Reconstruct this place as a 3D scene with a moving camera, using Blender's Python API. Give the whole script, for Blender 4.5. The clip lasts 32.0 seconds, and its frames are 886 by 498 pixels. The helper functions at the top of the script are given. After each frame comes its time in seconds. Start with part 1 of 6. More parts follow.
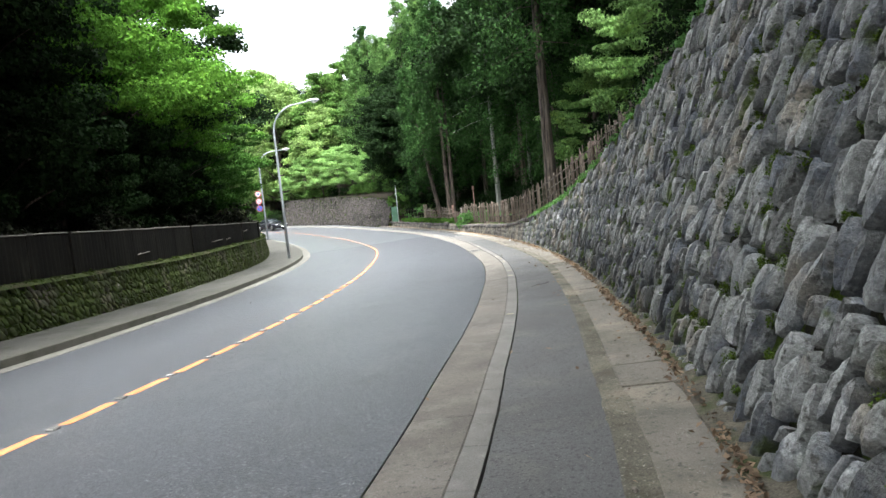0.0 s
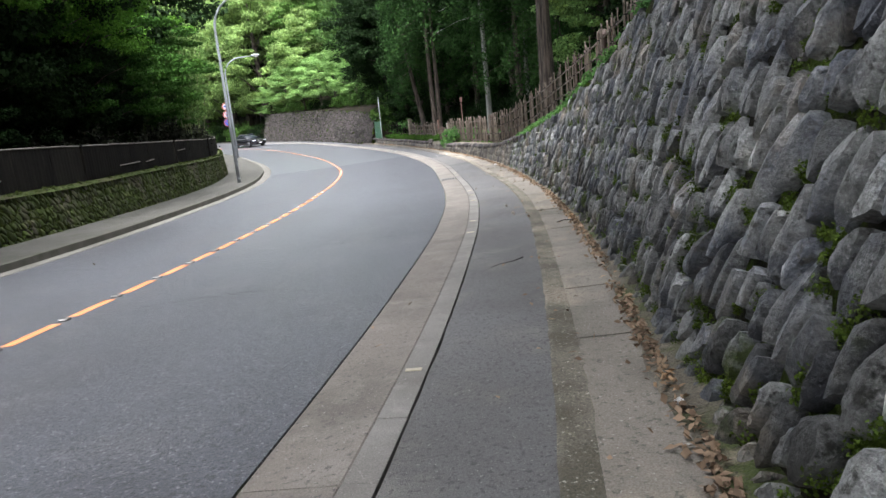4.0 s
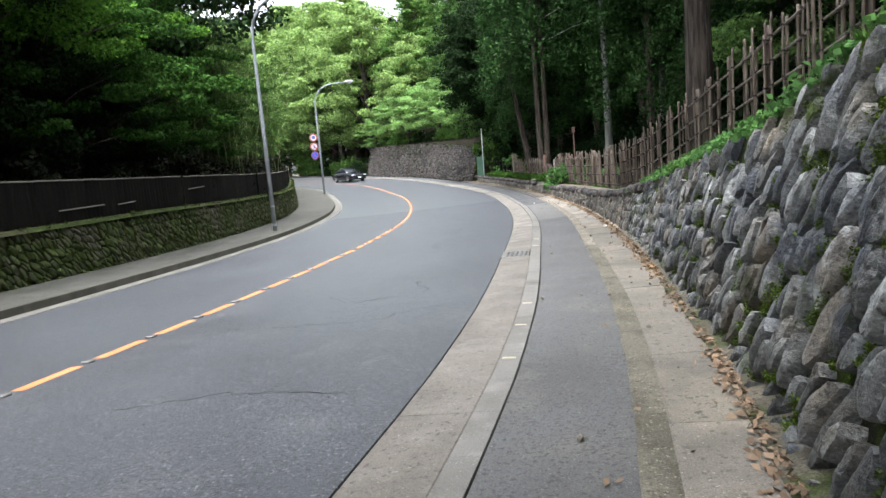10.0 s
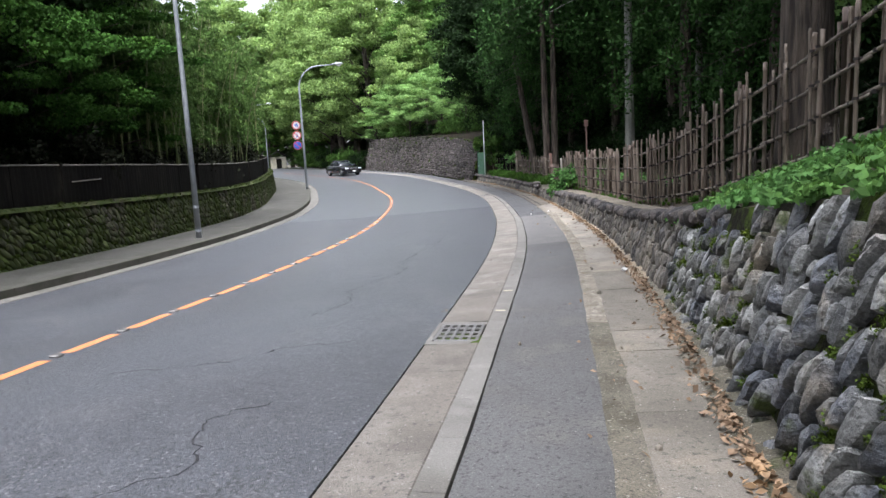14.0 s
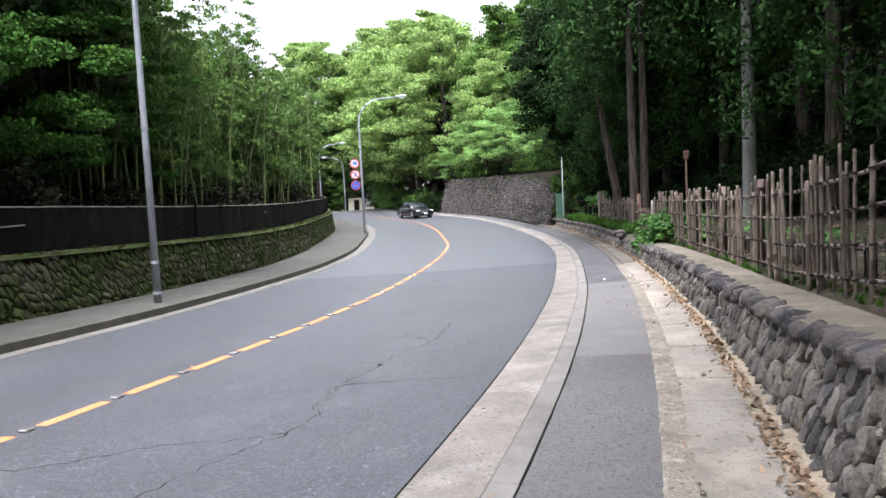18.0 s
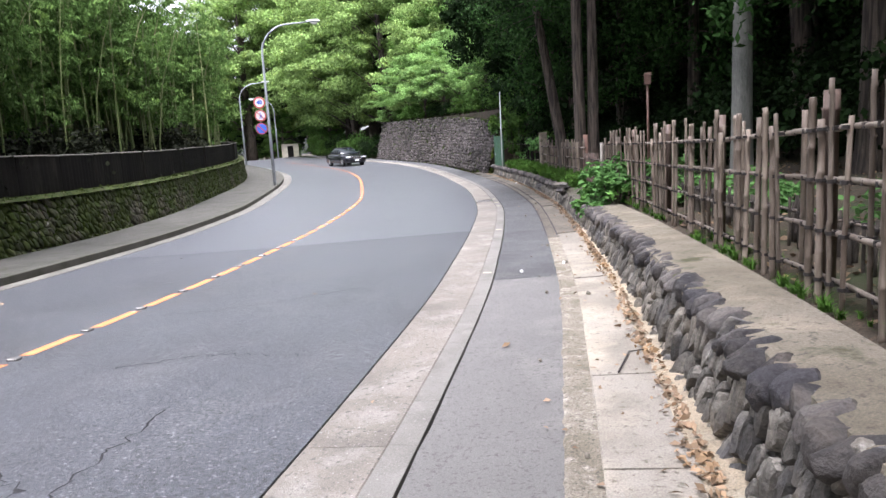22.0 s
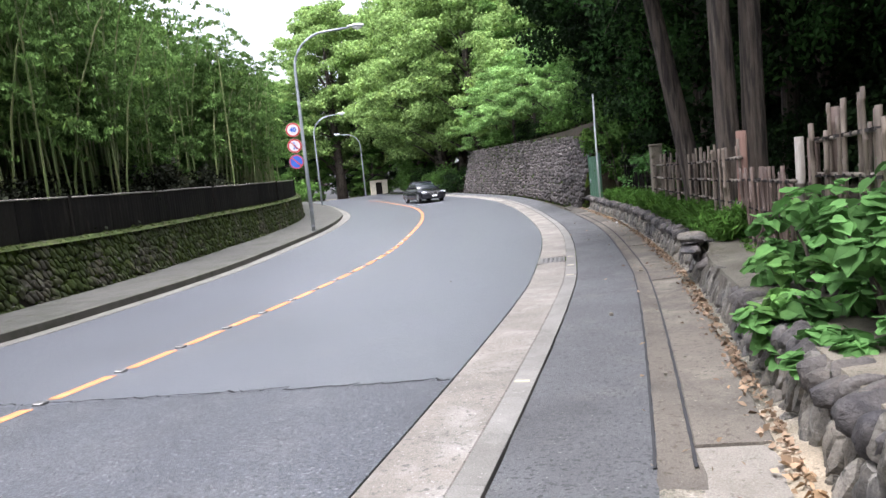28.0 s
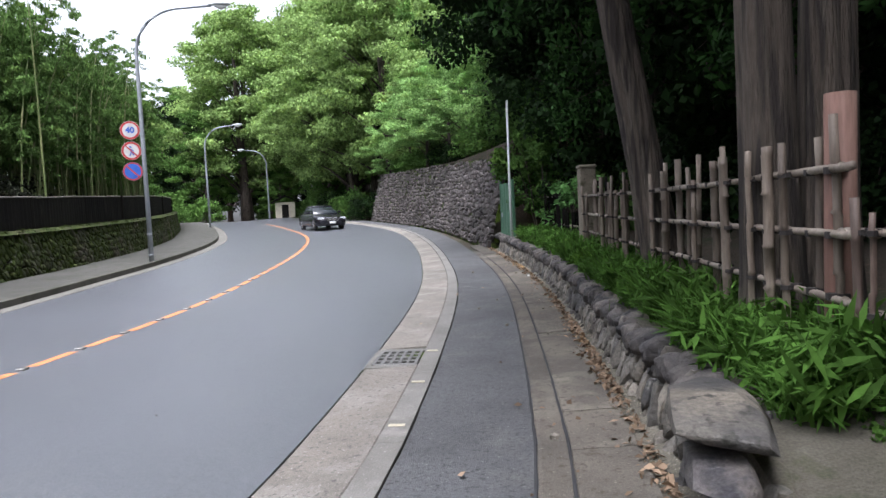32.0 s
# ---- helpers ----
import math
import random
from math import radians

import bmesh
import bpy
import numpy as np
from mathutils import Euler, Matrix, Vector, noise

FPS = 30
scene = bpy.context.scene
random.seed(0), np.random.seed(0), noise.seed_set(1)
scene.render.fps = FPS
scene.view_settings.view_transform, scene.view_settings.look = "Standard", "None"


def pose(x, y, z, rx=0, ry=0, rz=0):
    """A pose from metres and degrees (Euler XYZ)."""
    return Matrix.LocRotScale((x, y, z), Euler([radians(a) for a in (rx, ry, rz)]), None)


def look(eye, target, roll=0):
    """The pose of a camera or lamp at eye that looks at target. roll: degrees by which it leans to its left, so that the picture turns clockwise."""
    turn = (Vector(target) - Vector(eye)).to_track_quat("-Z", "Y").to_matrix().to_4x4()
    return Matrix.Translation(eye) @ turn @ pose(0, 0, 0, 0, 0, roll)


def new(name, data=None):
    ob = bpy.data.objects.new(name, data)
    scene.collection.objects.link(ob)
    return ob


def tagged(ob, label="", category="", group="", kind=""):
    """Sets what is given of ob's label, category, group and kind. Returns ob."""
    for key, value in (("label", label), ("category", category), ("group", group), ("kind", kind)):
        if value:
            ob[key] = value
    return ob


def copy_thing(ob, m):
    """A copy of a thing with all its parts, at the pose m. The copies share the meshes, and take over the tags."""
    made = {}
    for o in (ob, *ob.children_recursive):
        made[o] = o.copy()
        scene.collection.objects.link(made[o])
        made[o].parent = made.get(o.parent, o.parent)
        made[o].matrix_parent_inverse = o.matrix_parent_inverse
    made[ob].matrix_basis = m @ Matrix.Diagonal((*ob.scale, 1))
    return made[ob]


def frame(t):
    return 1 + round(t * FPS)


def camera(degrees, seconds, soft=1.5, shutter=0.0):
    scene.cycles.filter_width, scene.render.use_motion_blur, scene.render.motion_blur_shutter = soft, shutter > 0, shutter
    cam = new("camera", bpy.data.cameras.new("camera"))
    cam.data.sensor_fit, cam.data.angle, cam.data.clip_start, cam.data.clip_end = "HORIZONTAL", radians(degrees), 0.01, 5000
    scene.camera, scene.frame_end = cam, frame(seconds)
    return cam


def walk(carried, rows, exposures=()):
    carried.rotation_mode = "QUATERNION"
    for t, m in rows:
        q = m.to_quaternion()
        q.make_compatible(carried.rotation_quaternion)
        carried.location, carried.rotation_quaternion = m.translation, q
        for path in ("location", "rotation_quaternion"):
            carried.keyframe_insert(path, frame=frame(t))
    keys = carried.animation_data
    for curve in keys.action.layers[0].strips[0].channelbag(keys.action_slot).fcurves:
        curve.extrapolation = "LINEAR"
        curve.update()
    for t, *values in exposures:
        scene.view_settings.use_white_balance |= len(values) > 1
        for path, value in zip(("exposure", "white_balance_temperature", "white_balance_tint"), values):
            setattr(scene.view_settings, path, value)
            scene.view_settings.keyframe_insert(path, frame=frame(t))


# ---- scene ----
cam = camera(66.3, 32.0)
PATH = [
    (0, (-0.746, -3.376, 2.762), (-0.664, -1.383, 2.611), -5.94),
    (0.5, (-0.62, -2.683, 2.745), (-0.609, -0.690, 2.579), -4.92),
    (1, (-0.45, -1.997, 2.717), (-0.386, -0.008, 2.519), -4.70),
    (1.5, (-0.272, -1.303, 2.688), (-0.149, 0.676, 2.427), -4.68),
    (2, (-0.126, -0.63, 2.673), (0.186, 1.305, 2.273), -3.96),
    (2.5, (0.092, 0.109, 2.657), (0.195, 2.070, 2.275), -5.16),
    (4.5, (0.867, 3.064, 2.535), (0.905, 5.021, 2.123), -5.62),
    (5, (0.98, 3.801, 2.504), (0.977, 5.751, 2.058), -5.52),
    (5.5, (1.11, 4.526, 2.504), (1.002, 6.466, 2.031), -6.26),
    (6, (1.261, 5.264, 2.49), (1.098, 7.205, 2.034), -6.10),
    (6.5, (1.488, 5.959, 2.473), (1.338, 7.902, 2.023), -6.18),
    (7, (1.606, 6.69, 2.448), (1.475, 8.635, 2.003), -5.67),
    (7.5, (1.768, 7.391, 2.405), (1.595, 9.336, 1.974), -5.72),
    (8, (1.923, 8.095, 2.427), (1.720, 10.046, 2.039), -5.48),
    (8.5, (2.051, 8.772, 2.405), (1.741, 10.732, 2.157), -5.41),
    (9, (2.077, 9.526, 2.36), (1.465, 11.393, 1.988), -6.44),
    (9.5, (2.174, 10.302, 2.37), (1.641, 12.218, 2.160), -7.03),
    (10, (2.17, 11.191, 2.318), (1.867, 13.151, 2.059), -4.91),
    (10.5, (2.159, 11.887, 2.31), (2.012, 13.856, 1.992), -4.29),
    (11, (2.191, 12.702, 2.348), (2.096, 14.677, 2.048), -3.57),
    (11.5, (2.234, 13.323, 2.309), (1.929, 15.290, 2.114), -2.69),
    (12, (2.308, 14.063, 2.258), (1.854, 15.992, 1.992), -2.02),
    (12.5, (2.474, 14.825, 2.225), (2.290, 16.768, 1.789), -0.98),
    (13, (2.504, 15.581, 2.265), (2.182, 17.520, 1.896), -1.55),
    (13.5, (2.553, 16.301, 2.235), (2.204, 18.251, 1.962), -3.31),
    (15.5, (2.711, 19.278, 2.243), (2.418, 21.238, 1.972), -1.68),
    (16, (2.694, 20.079, 2.27), (2.001, 21.952, 2.167), -2.05),
    (16.5, (2.756, 20.779, 2.228), (2.235, 22.706, 2.109), -2.04),
    (17, (2.757, 21.489, 2.228), (2.184, 23.403, 2.130), -3.13),
    (17.5, (2.855, 22.21, 2.179), (2.340, 24.141, 2.094), -0.08),
    (18, (2.846, 22.927, 2.156), (2.246, 24.830, 2.020), -2.84),
    (18.5, (2.84, 23.663, 2.138), (2.351, 25.593, 1.950), -1.33),
    (19, (2.814, 24.379, 2.127), (2.276, 26.288, 1.873), -0.61),
    (19.5, (2.83, 25.091, 2.131), (2.426, 27.026, 1.829), 0.29),
    (20, (2.824, 25.84, 2.107), (2.524, 27.802, 1.862), -1.00),
    (20.5, (2.784, 26.572, 2.117), (2.501, 28.540, 1.903), -2.29),
    (21, (2.826, 27.264, 2.13), (2.252, 29.169, 1.929), -2.08),
    (21.5, (2.912, 27.992, 2.081), (2.478, 29.925, 1.804), -2.71),
    (22, (2.937, 28.732, 2.068), (2.453, 30.649, 1.766), -3.45),
    (22.5, (2.912, 29.525, 2.041), (2.422, 31.445, 1.767), -3.54),
    (23, (2.847, 30.353, 1.998), (2.338, 32.270, 1.742), -4.74),
    (23.5, (2.81, 31.037, 1.991), (2.322, 32.961, 1.745), -4.19),
    (24, (2.729, 31.848, 1.957), (2.342, 33.787, 1.654), -4.15),
    (24.5, (2.688, 32.528, 1.929), (2.459, 34.479, 1.555), -4.84),
    (26.5, (2.667, 35.335, 1.827), (2.167, 37.241, 1.484), -6.46),
    (27, (2.54, 36.025, 1.792), (1.888, 37.884, 1.447), -5.18),
    (27.5, (2.4, 36.768, 1.797), (1.545, 38.544, 1.458), -6.31),
    (28, (2.246, 37.495, 1.791), (1.444, 39.318, 1.611), -5.73),
    (28.5, (2.111, 38.236, 1.79), (1.372, 40.084, 1.596), -5.63),
    (29, (2.042, 38.951, 1.77), (1.395, 40.838, 1.629), -5.82),
    (29.5, (1.932, 39.675, 1.767), (1.291, 41.563, 1.613), -5.39),
    (30, (1.862, 40.364, 1.769), (1.222, 42.251, 1.596), -5.77),
    (30.5, (1.803, 41.164, 1.72), (1.128, 43.037, 1.528), -5.83),
    (31, (1.754, 41.916, 1.727), (1.201, 43.831, 1.567), -5.19),
    (31.5, (1.65, 42.667, 1.706), (1.067, 44.572, 1.532), -4.14),
    (32, (1.54, 43.417, 1.696), (0.942, 45.322, 1.582), -2.89),
]
EXPOSURES = [(0, 2.66, 6270, 7), (1, 2.68, 6270, 9), (2, 2.58, 6250, 10), (5, 2.25, 6150, 13), (6, 2.27, 6130, 13), (8, 2.17, 6120, 12), (9, 2.21, 6090, 11), (10, 2.16, 6120, 10), (11, 2.1, 6090, 11), (12, 2.05, 6050, 12), (13, 1.78, 6050, 13), (16, 2.0, 5970, 15), (18, 2.17, 6050, 16), (19, 2.25, 6050, 16), (21, 2.15, 6050, 16), (22, 2.18, 6070, 18), (24, 2.25, 6030, 18), (27, 2.17, 6130, 15), (28, 2.12, 6030, 16), (29, 2.15, 6000, 16), (30, 2.1, 5980, 16), (31, 1.75, 6000, 16), (32, 1.7, 5950, 15)]
walk(cam, [(t, look(eye, target, roll)) for t, eye, target, roll in PATH], EXPOSURES)

# ---- world, sun and sky: a bright overcast day ----
world = bpy.data.worlds.new("world")
scene.world = world
world.use_nodes = True
wn, wl = world.node_tree.nodes, world.node_tree.links
sky = wn.new("ShaderNodeTexSky")
sky.sky_type, sky.sun_disc = "NISHITA", False
sky.sun_elevation, sky.sun_rotation = radians(68), radians(173)
sky.dust_density, sky.ozone_density = 4.0, 1.0
pale = wn.new("ShaderNodeHueSaturation")
pale.inputs["Saturation"].default_value = 0.16
wl.new(sky.outputs[0], pale.inputs["Color"])
wl.new(pale.outputs[0], wn["Background"].inputs["Color"])
wn["Background"].inputs["Strength"].default_value = 0.15
sun_data = bpy.data.lights.new("sun", "SUN")
sun_data.energy, sun_data.angle, sun_data.color = 1.5, radians(25), (1.0, 0.98, 0.95)
sun = new("sun", sun_data)
sun.matrix_world = look((0, 0, 60), (-3, 24, 0))

# ---- materials ----


def material(name, base, rough=0.8, vary=(), scale=3.0, fine=60.0, fine_amount=0.25, bump=0.3, bump_scale=40.0, metal=0.0,
             island=0.0, random_object=0.0, trans=0.0, stretch=(1, 1, 1), spec=0.4, deep=0.02):
    """base colour, blended to the colours of vary by noise at two scales, with a fine grain and bump."""
    m = bpy.data.materials.new(name)
    m.use_nodes = True
    n, l = m.node_tree.nodes, m.node_tree.links
    b = n["Principled BSDF"]
    b.inputs["Roughness"].default_value, b.inputs["Metallic"].default_value = rough, metal
    b.inputs["Specular IOR Level"].default_value = spec
    co = n.new("ShaderNodeNewGeometry").outputs["Position"]
    mp = n.new("ShaderNodeMapping")
    mp.inputs["Scale"].default_value = stretch
    l.new(co, mp.inputs["Vector"])
    co = mp.outputs[0]

    def noise_at(s, detail=6.0, ro=0.6):
        t = n.new("ShaderNodeTexNoise")
        t.inputs["Scale"].default_value, t.inputs["Detail"].default_value, t.inputs["Roughness"].default_value = s, detail, ro
        l.new(co, t.inputs["Vector"])
        return t.outputs["Fac"]

    def mix(kind, f, a, c):
        x = n.new("ShaderNodeMix")
        x.data_type, x.blend_type, x.clamp_factor = "RGBA", kind, True
        for sock, v in ((x.inputs[0], f), (x.inputs[6], a), (x.inputs[7], c)):
            if hasattr(v, "is_linked"):
                l.new(v, sock)
            else:
                sock.default_value = v if isinstance(v, (int, float)) else (*v, 1)
        return x.outputs[2]

    def ramp(f, lo, hi):
        r = n.new("ShaderNodeMapRange")
        r.inputs["From Min"].default_value, r.inputs["From Max"].default_value = lo, hi
        l.new(f, r.inputs["Value"])
        return r.outputs[0]

    col = n.new("ShaderNodeRGB")
    col.outputs[0].default_value = (*base, 1)
    col = col.outputs[0]
    for i, (c, lo, hi, s) in enumerate(vary):
        col = mix("MIX", ramp(noise_at(scale * s), lo, hi), col, c)
    if fine_amount:
        g = ramp(noise_at(fine, 4.0, 0.7), 0.3, 0.7)
        v = n.new("ShaderNodeMapRange")
        v.inputs["To Min"].default_value, v.inputs["To Max"].default_value = 1 - fine_amount, 1 + fine_amount
        l.new(g, v.inputs["Value"])
        h = n.new("ShaderNodeHueSaturation")
        l.new(v.outputs[0], h.inputs["Value"])
        l.new(col, h.inputs["Color"])
        col = h.outputs[0]
    for amount, src in ((island, "island"), (random_object, "object")):
        if amount:
            if src == "island":
                r = n.new("ShaderNodeNewGeometry").outputs["Random Per Island"]
            else:
                r = n.new("ShaderNodeObjectInfo").outputs["Random"]
            v = n.new("ShaderNodeMapRange")
            v.inputs["To Min"].default_value, v.inputs["To Max"].default_value = 1 - amount, 1 + amount
            l.new(r, v.inputs["Value"])
            h = n.new("ShaderNodeHueSaturation")
            l.new(v.outputs[0], h.inputs["Value"])
            l.new(col, h.inputs["Color"])
            col = h.outputs[0]
    l.new(col, b.inputs["Base Color"])
    if bump:
        bp = n.new("ShaderNodeBump")
        bp.inputs["Strength"].default_value, bp.inputs["Distance"].default_value = bump, deep
        l.new(noise_at(bump_scale, 5.0, 0.65), bp.inputs["Height"])
        l.new(bp.outputs[0], b.inputs["Normal"])
    if trans:
        t = n.new("ShaderNodeBsdfTranslucent")
        l.new(col, t.inputs["Color"])
        s = n.new("ShaderNodeMixShader")
        s.inputs[0].default_value = trans
        l.new(b.outputs[0], s.inputs[1])
        l.new(t.outputs[0], s.inputs[2])
        l.new(s.outputs[0], n["Material Output"].inputs["Surface"])
    return m


def plain(name, base, rough=0.5, metal=0.0):
    return material(name, base, rough, ((tuple(c * 0.72 for c in base), 0.45, 0.75, 1.0),), 4.0, 90.0, 0.08, 0.08, 60.0, metal)


ASPHALT = material("asphalt", (0.08, 0.085, 0.096), 0.38, (((0.058, 0.06, 0.067), 0.42, 0.66, 0.12), ((0.112, 0.114, 0.12), 0.52, 0.75, 0.45), ((0.035, 0.036, 0.04), 0.5, 0.6, 11.0), ((0.27, 0.27, 0.275), 0.58, 0.66, 14.0)),
                   3.0, 75.0, 0.6, 0.7, 80.0, spec=0.5)
ASPHALT_NEW = material("newer_asphalt", (0.108, 0.113, 0.126), 0.33, (((0.088, 0.092, 0.1), 0.42, 0.7, 0.1), ((0.132, 0.135, 0.142), 0.55, 0.75, 0.5), ((0.075, 0.078, 0.085), 0.5, 0.62, 12.0), ((0.22, 0.22, 0.225), 0.6, 0.68, 16.0)),
                       3.0, 85.0, 0.4, 0.4, 110.0, spec=0.5)
FOOTWAY = material("footway_asphalt", (0.115, 0.114, 0.113), 0.85, (((0.082, 0.08, 0.077), 0.4, 0.65, 0.3), ((0.155, 0.148, 0.135), 0.52, 0.78, 0.6), ((0.06, 0.059, 0.057), 0.53, 0.63, 12.0), ((0.24, 0.235, 0.22), 0.63, 0.7, 19.0)),
                   3.0, 115.0, 0.4, 0.5, 100.0)
FOOTWAY_DARK = material("darker_footway_asphalt", (0.09, 0.091, 0.094), 0.8, (((0.06, 0.06, 0.062), 0.4, 0.65, 0.3), ((0.125, 0.122, 0.115), 0.55, 0.8, 0.7), ((0.04, 0.04, 0.04), 0.53, 0.63, 12.0), ((0.23, 0.225, 0.215), 0.63, 0.7, 19.0)),
                        3.0, 110.0, 0.45, 0.6, 95.0)
CONCRETE = material("worn_concrete", (0.19, 0.17, 0.146), 0.88, (((0.115, 0.105, 0.09), 0.42, 0.68, 0.35), ((0.27, 0.257, 0.233), 0.5, 0.78, 0.8), ((0.09, 0.085, 0.075), 0.56, 0.66, 9.0), ((0.36, 0.35, 0.33), 0.62, 0.7, 15.0)),
                    3.0, 110.0, 0.35, 0.5, 80.0, random_object=0.1)
CONCRETE_DARK = material("stained_gutter_concrete", (0.155, 0.139, 0.119), 0.88, (((0.1, 0.091, 0.078), 0.42, 0.68, 0.35), ((0.21, 0.195, 0.172), 0.5, 0.78, 0.8), ((0.08, 0.075, 0.066), 0.56, 0.66, 9.0), ((0.3, 0.29, 0.27), 0.63, 0.7, 15.0)), 3.0, 110.0, 0.35, 0.5, 80.0, random_object=0.08)
KERB = material("kerb_concrete", (0.175, 0.168, 0.152), 0.88, (((0.115, 0.108, 0.095), 0.42, 0.7, 0.45), ((0.24, 0.23, 0.21), 0.55, 0.8, 1.1), ((0.3, 0.29, 0.27), 0.63, 0.7, 15.0)), 3.0, 110.0, 0.3, 0.4, 80.0, random_object=0.05)
SLAB = material("drain_slab_concrete", (0.2, 0.18, 0.15), 0.92, (((0.135, 0.122, 0.1), 0.42, 0.62, 0.35), ((0.3, 0.262, 0.2), 0.52, 0.72, 0.3), ((0.1, 0.095, 0.075), 0.56, 0.66, 7.0), ((0.36, 0.34, 0.3), 0.63, 0.7, 15.0)),
                3.0, 100.0, 0.35, 0.6, 60.0, random_object=0.14)
DIRT = material("gritty_dirt", (0.15, 0.135, 0.105), 0.95, (((0.085, 0.078, 0.055), 0.42, 0.6, 0.7), ((0.24, 0.21, 0.16), 0.52, 0.7, 0.3), ((0.085, 0.08, 0.06), 0.55, 0.66, 9.0), ((0.34, 0.32, 0.27), 0.6, 0.68, 13.0)),
                3.0, 80.0, 0.5, 1.0, 45.0)
SOIL = material("forest_soil", (0.055, 0.042, 0.028), 0.95, (((0.03, 0.038, 0.014), 0.48, 0.62, 0.6), ((0.11, 0.075, 0.05), 0.55, 0.72, 4.0)),
                2.0, 60.0, 0.5, 0.9, 20.0)
SLAB_PALE = material("pale_drain_slab", (0.27, 0.245, 0.21), 0.92, (((0.19, 0.17, 0.14), 0.42, 0.62, 0.35), ((0.38, 0.33, 0.26), 0.5, 0.7, 0.4), ((0.14, 0.125, 0.1), 0.58, 0.67, 7.0)), 3.0, 100.0, 0.3, 0.5, 60.0, random_object=0.1)
FOOTWAY_PALE = material("pale_worn_footway", (0.145, 0.14, 0.134), 0.88, (((0.13, 0.126, 0.12), 0.4, 0.62, 0.4), ((0.185, 0.177, 0.165), 0.52, 0.75, 0.5), ((0.09, 0.086, 0.08), 0.55, 0.64, 12.0)), 3.0, 115.0, 0.3, 0.4, 100.0)
GRIT = material("rough_gritty_concrete", (0.225, 0.2, 0.16), 0.95, (((0.16, 0.14, 0.105), 0.45, 0.62, 0.8), ((0.36, 0.33, 0.28), 0.52, 0.7, 3.0), ((0.1, 0.09, 0.07), 0.58, 0.64, 10.0)), 3.0, 80.0, 0.5, 1.0, 40.0)
SLAB_BROWN = material("brown_drain_slab", (0.13, 0.113, 0.092), 0.92, (((0.08, 0.072, 0.06), 0.42, 0.62, 0.4), ((0.2, 0.178, 0.145), 0.52, 0.72, 0.5), ((0.07, 0.06, 0.045), 0.56, 0.66, 7.0), ((0.26, 0.24, 0.2), 0.64, 0.7, 15.0)), 3.0, 100.0, 0.35, 0.6, 60.0, random_object=0.12)
LEDGE_DARK = material("damp_ledge_concrete", (0.12, 0.108, 0.086), 0.93, (((0.075, 0.07, 0.05), 0.42, 0.64, 0.4), ((0.18, 0.165, 0.13), 0.54, 0.75, 0.6), ((0.04, 0.05, 0.016), 0.55, 0.68, 0.9)), 3.0, 90.0, 0.35, 0.6, 50.0)
LEDGE = material("ledge_concrete", (0.195, 0.17, 0.132), 0.93, (((0.13, 0.112, 0.08), 0.42, 0.64, 0.4), ((0.29, 0.25, 0.19), 0.52, 0.75, 0.6), ((0.05, 0.055, 0.02), 0.58, 0.7, 0.9), ((0.09, 0.08, 0.06), 0.56, 0.67, 8.0)),
                 3.0, 90.0, 0.35, 0.6, 50.0)
STONE = material("grey_wall_stone", (0.165, 0.167, 0.16), 0.8, (((0.07, 0.075, 0.085), 0.45, 0.6, 0.8), ((0.19, 0.165, 0.13), 0.54, 0.68, 0.5), ((0.34, 0.345, 0.34), 0.58, 0.75, 2.2), ((0.05, 0.049, 0.044), 0.56, 0.66, 6.0), ((0.04, 0.055, 0.014), 0.6, 0.68, 0.9)),
                 2.4, 48.0, 0.4, 1.0, 11.0, island=0.5, random_object=0.5, deep=0.05)
MOSSY = material("mossy_stone", (0.07, 0.065, 0.047), 0.92, (((0.032, 0.048, 0.008), 0.35, 0.52, 0.5), ((0.055, 0.065, 0.016), 0.5, 0.7, 2.5), ((0.2, 0.19, 0.17), 0.64, 0.72, 3.0)),
                 2.0, 60.0, 0.35, 0.8, 24.0, island=0.35, random_object=0.35)
LOWSTONE = material("brownish_wall_stone", (0.14, 0.128, 0.11), 0.85, (((0.075, 0.072, 0.07), 0.45, 0.6, 0.8), ((0.2, 0.175, 0.14), 0.52, 0.68, 0.6), ((0.28, 0.265, 0.24), 0.62, 0.75, 2.5), ((0.05, 0.048, 0.04), 0.56, 0.66, 6.0)),
                    2.4, 48.0, 0.35, 0.9, 14.0, island=0.35, random_object=0.35, deep=0.03)
MORTAR = material("old_brown_mortar", (0.095, 0.083, 0.066), 0.95, (((0.05, 0.045, 0.035), 0.42, 0.62, 1.0), ((0.15, 0.132, 0.105), 0.54, 0.72, 1.5), ((0.04, 0.055, 0.014), 0.58, 0.68, 0.8)), 3.0, 70.0, 0.4, 1.0, 35.0)
FARSTONE = material("far_wall_stone", (0.085, 0.074, 0.069), 0.9, (((0.05, 0.043, 0.042), 0.4, 0.62, 0.5), ((0.125, 0.11, 0.102), 0.5, 0.75, 2.0)),
                    2.0, 40.0, 0.3, 0.6, 18.0, island=0.4, random_object=0.3)
JOINT = material("dark_joint_soil", (0.017, 0.015, 0.011), 0.95, (((0.055, 0.085, 0.012), 0.47, 0.58, 0.9),), 3.0, 60.0, 0.5, 1.0, 30.0, spec=0.1)
SAND = material("pale_sandy_soil", (0.34, 0.28, 0.2), 0.95, (((0.19, 0.165, 0.12), 0.45, 0.65, 0.7), ((0.46, 0.4, 0.31), 0.5, 0.72, 1.4), ((0.12, 0.1, 0.07), 0.6, 0.68, 9.0)), 3.0, 90.0, 0.35, 0.9, 45.0)
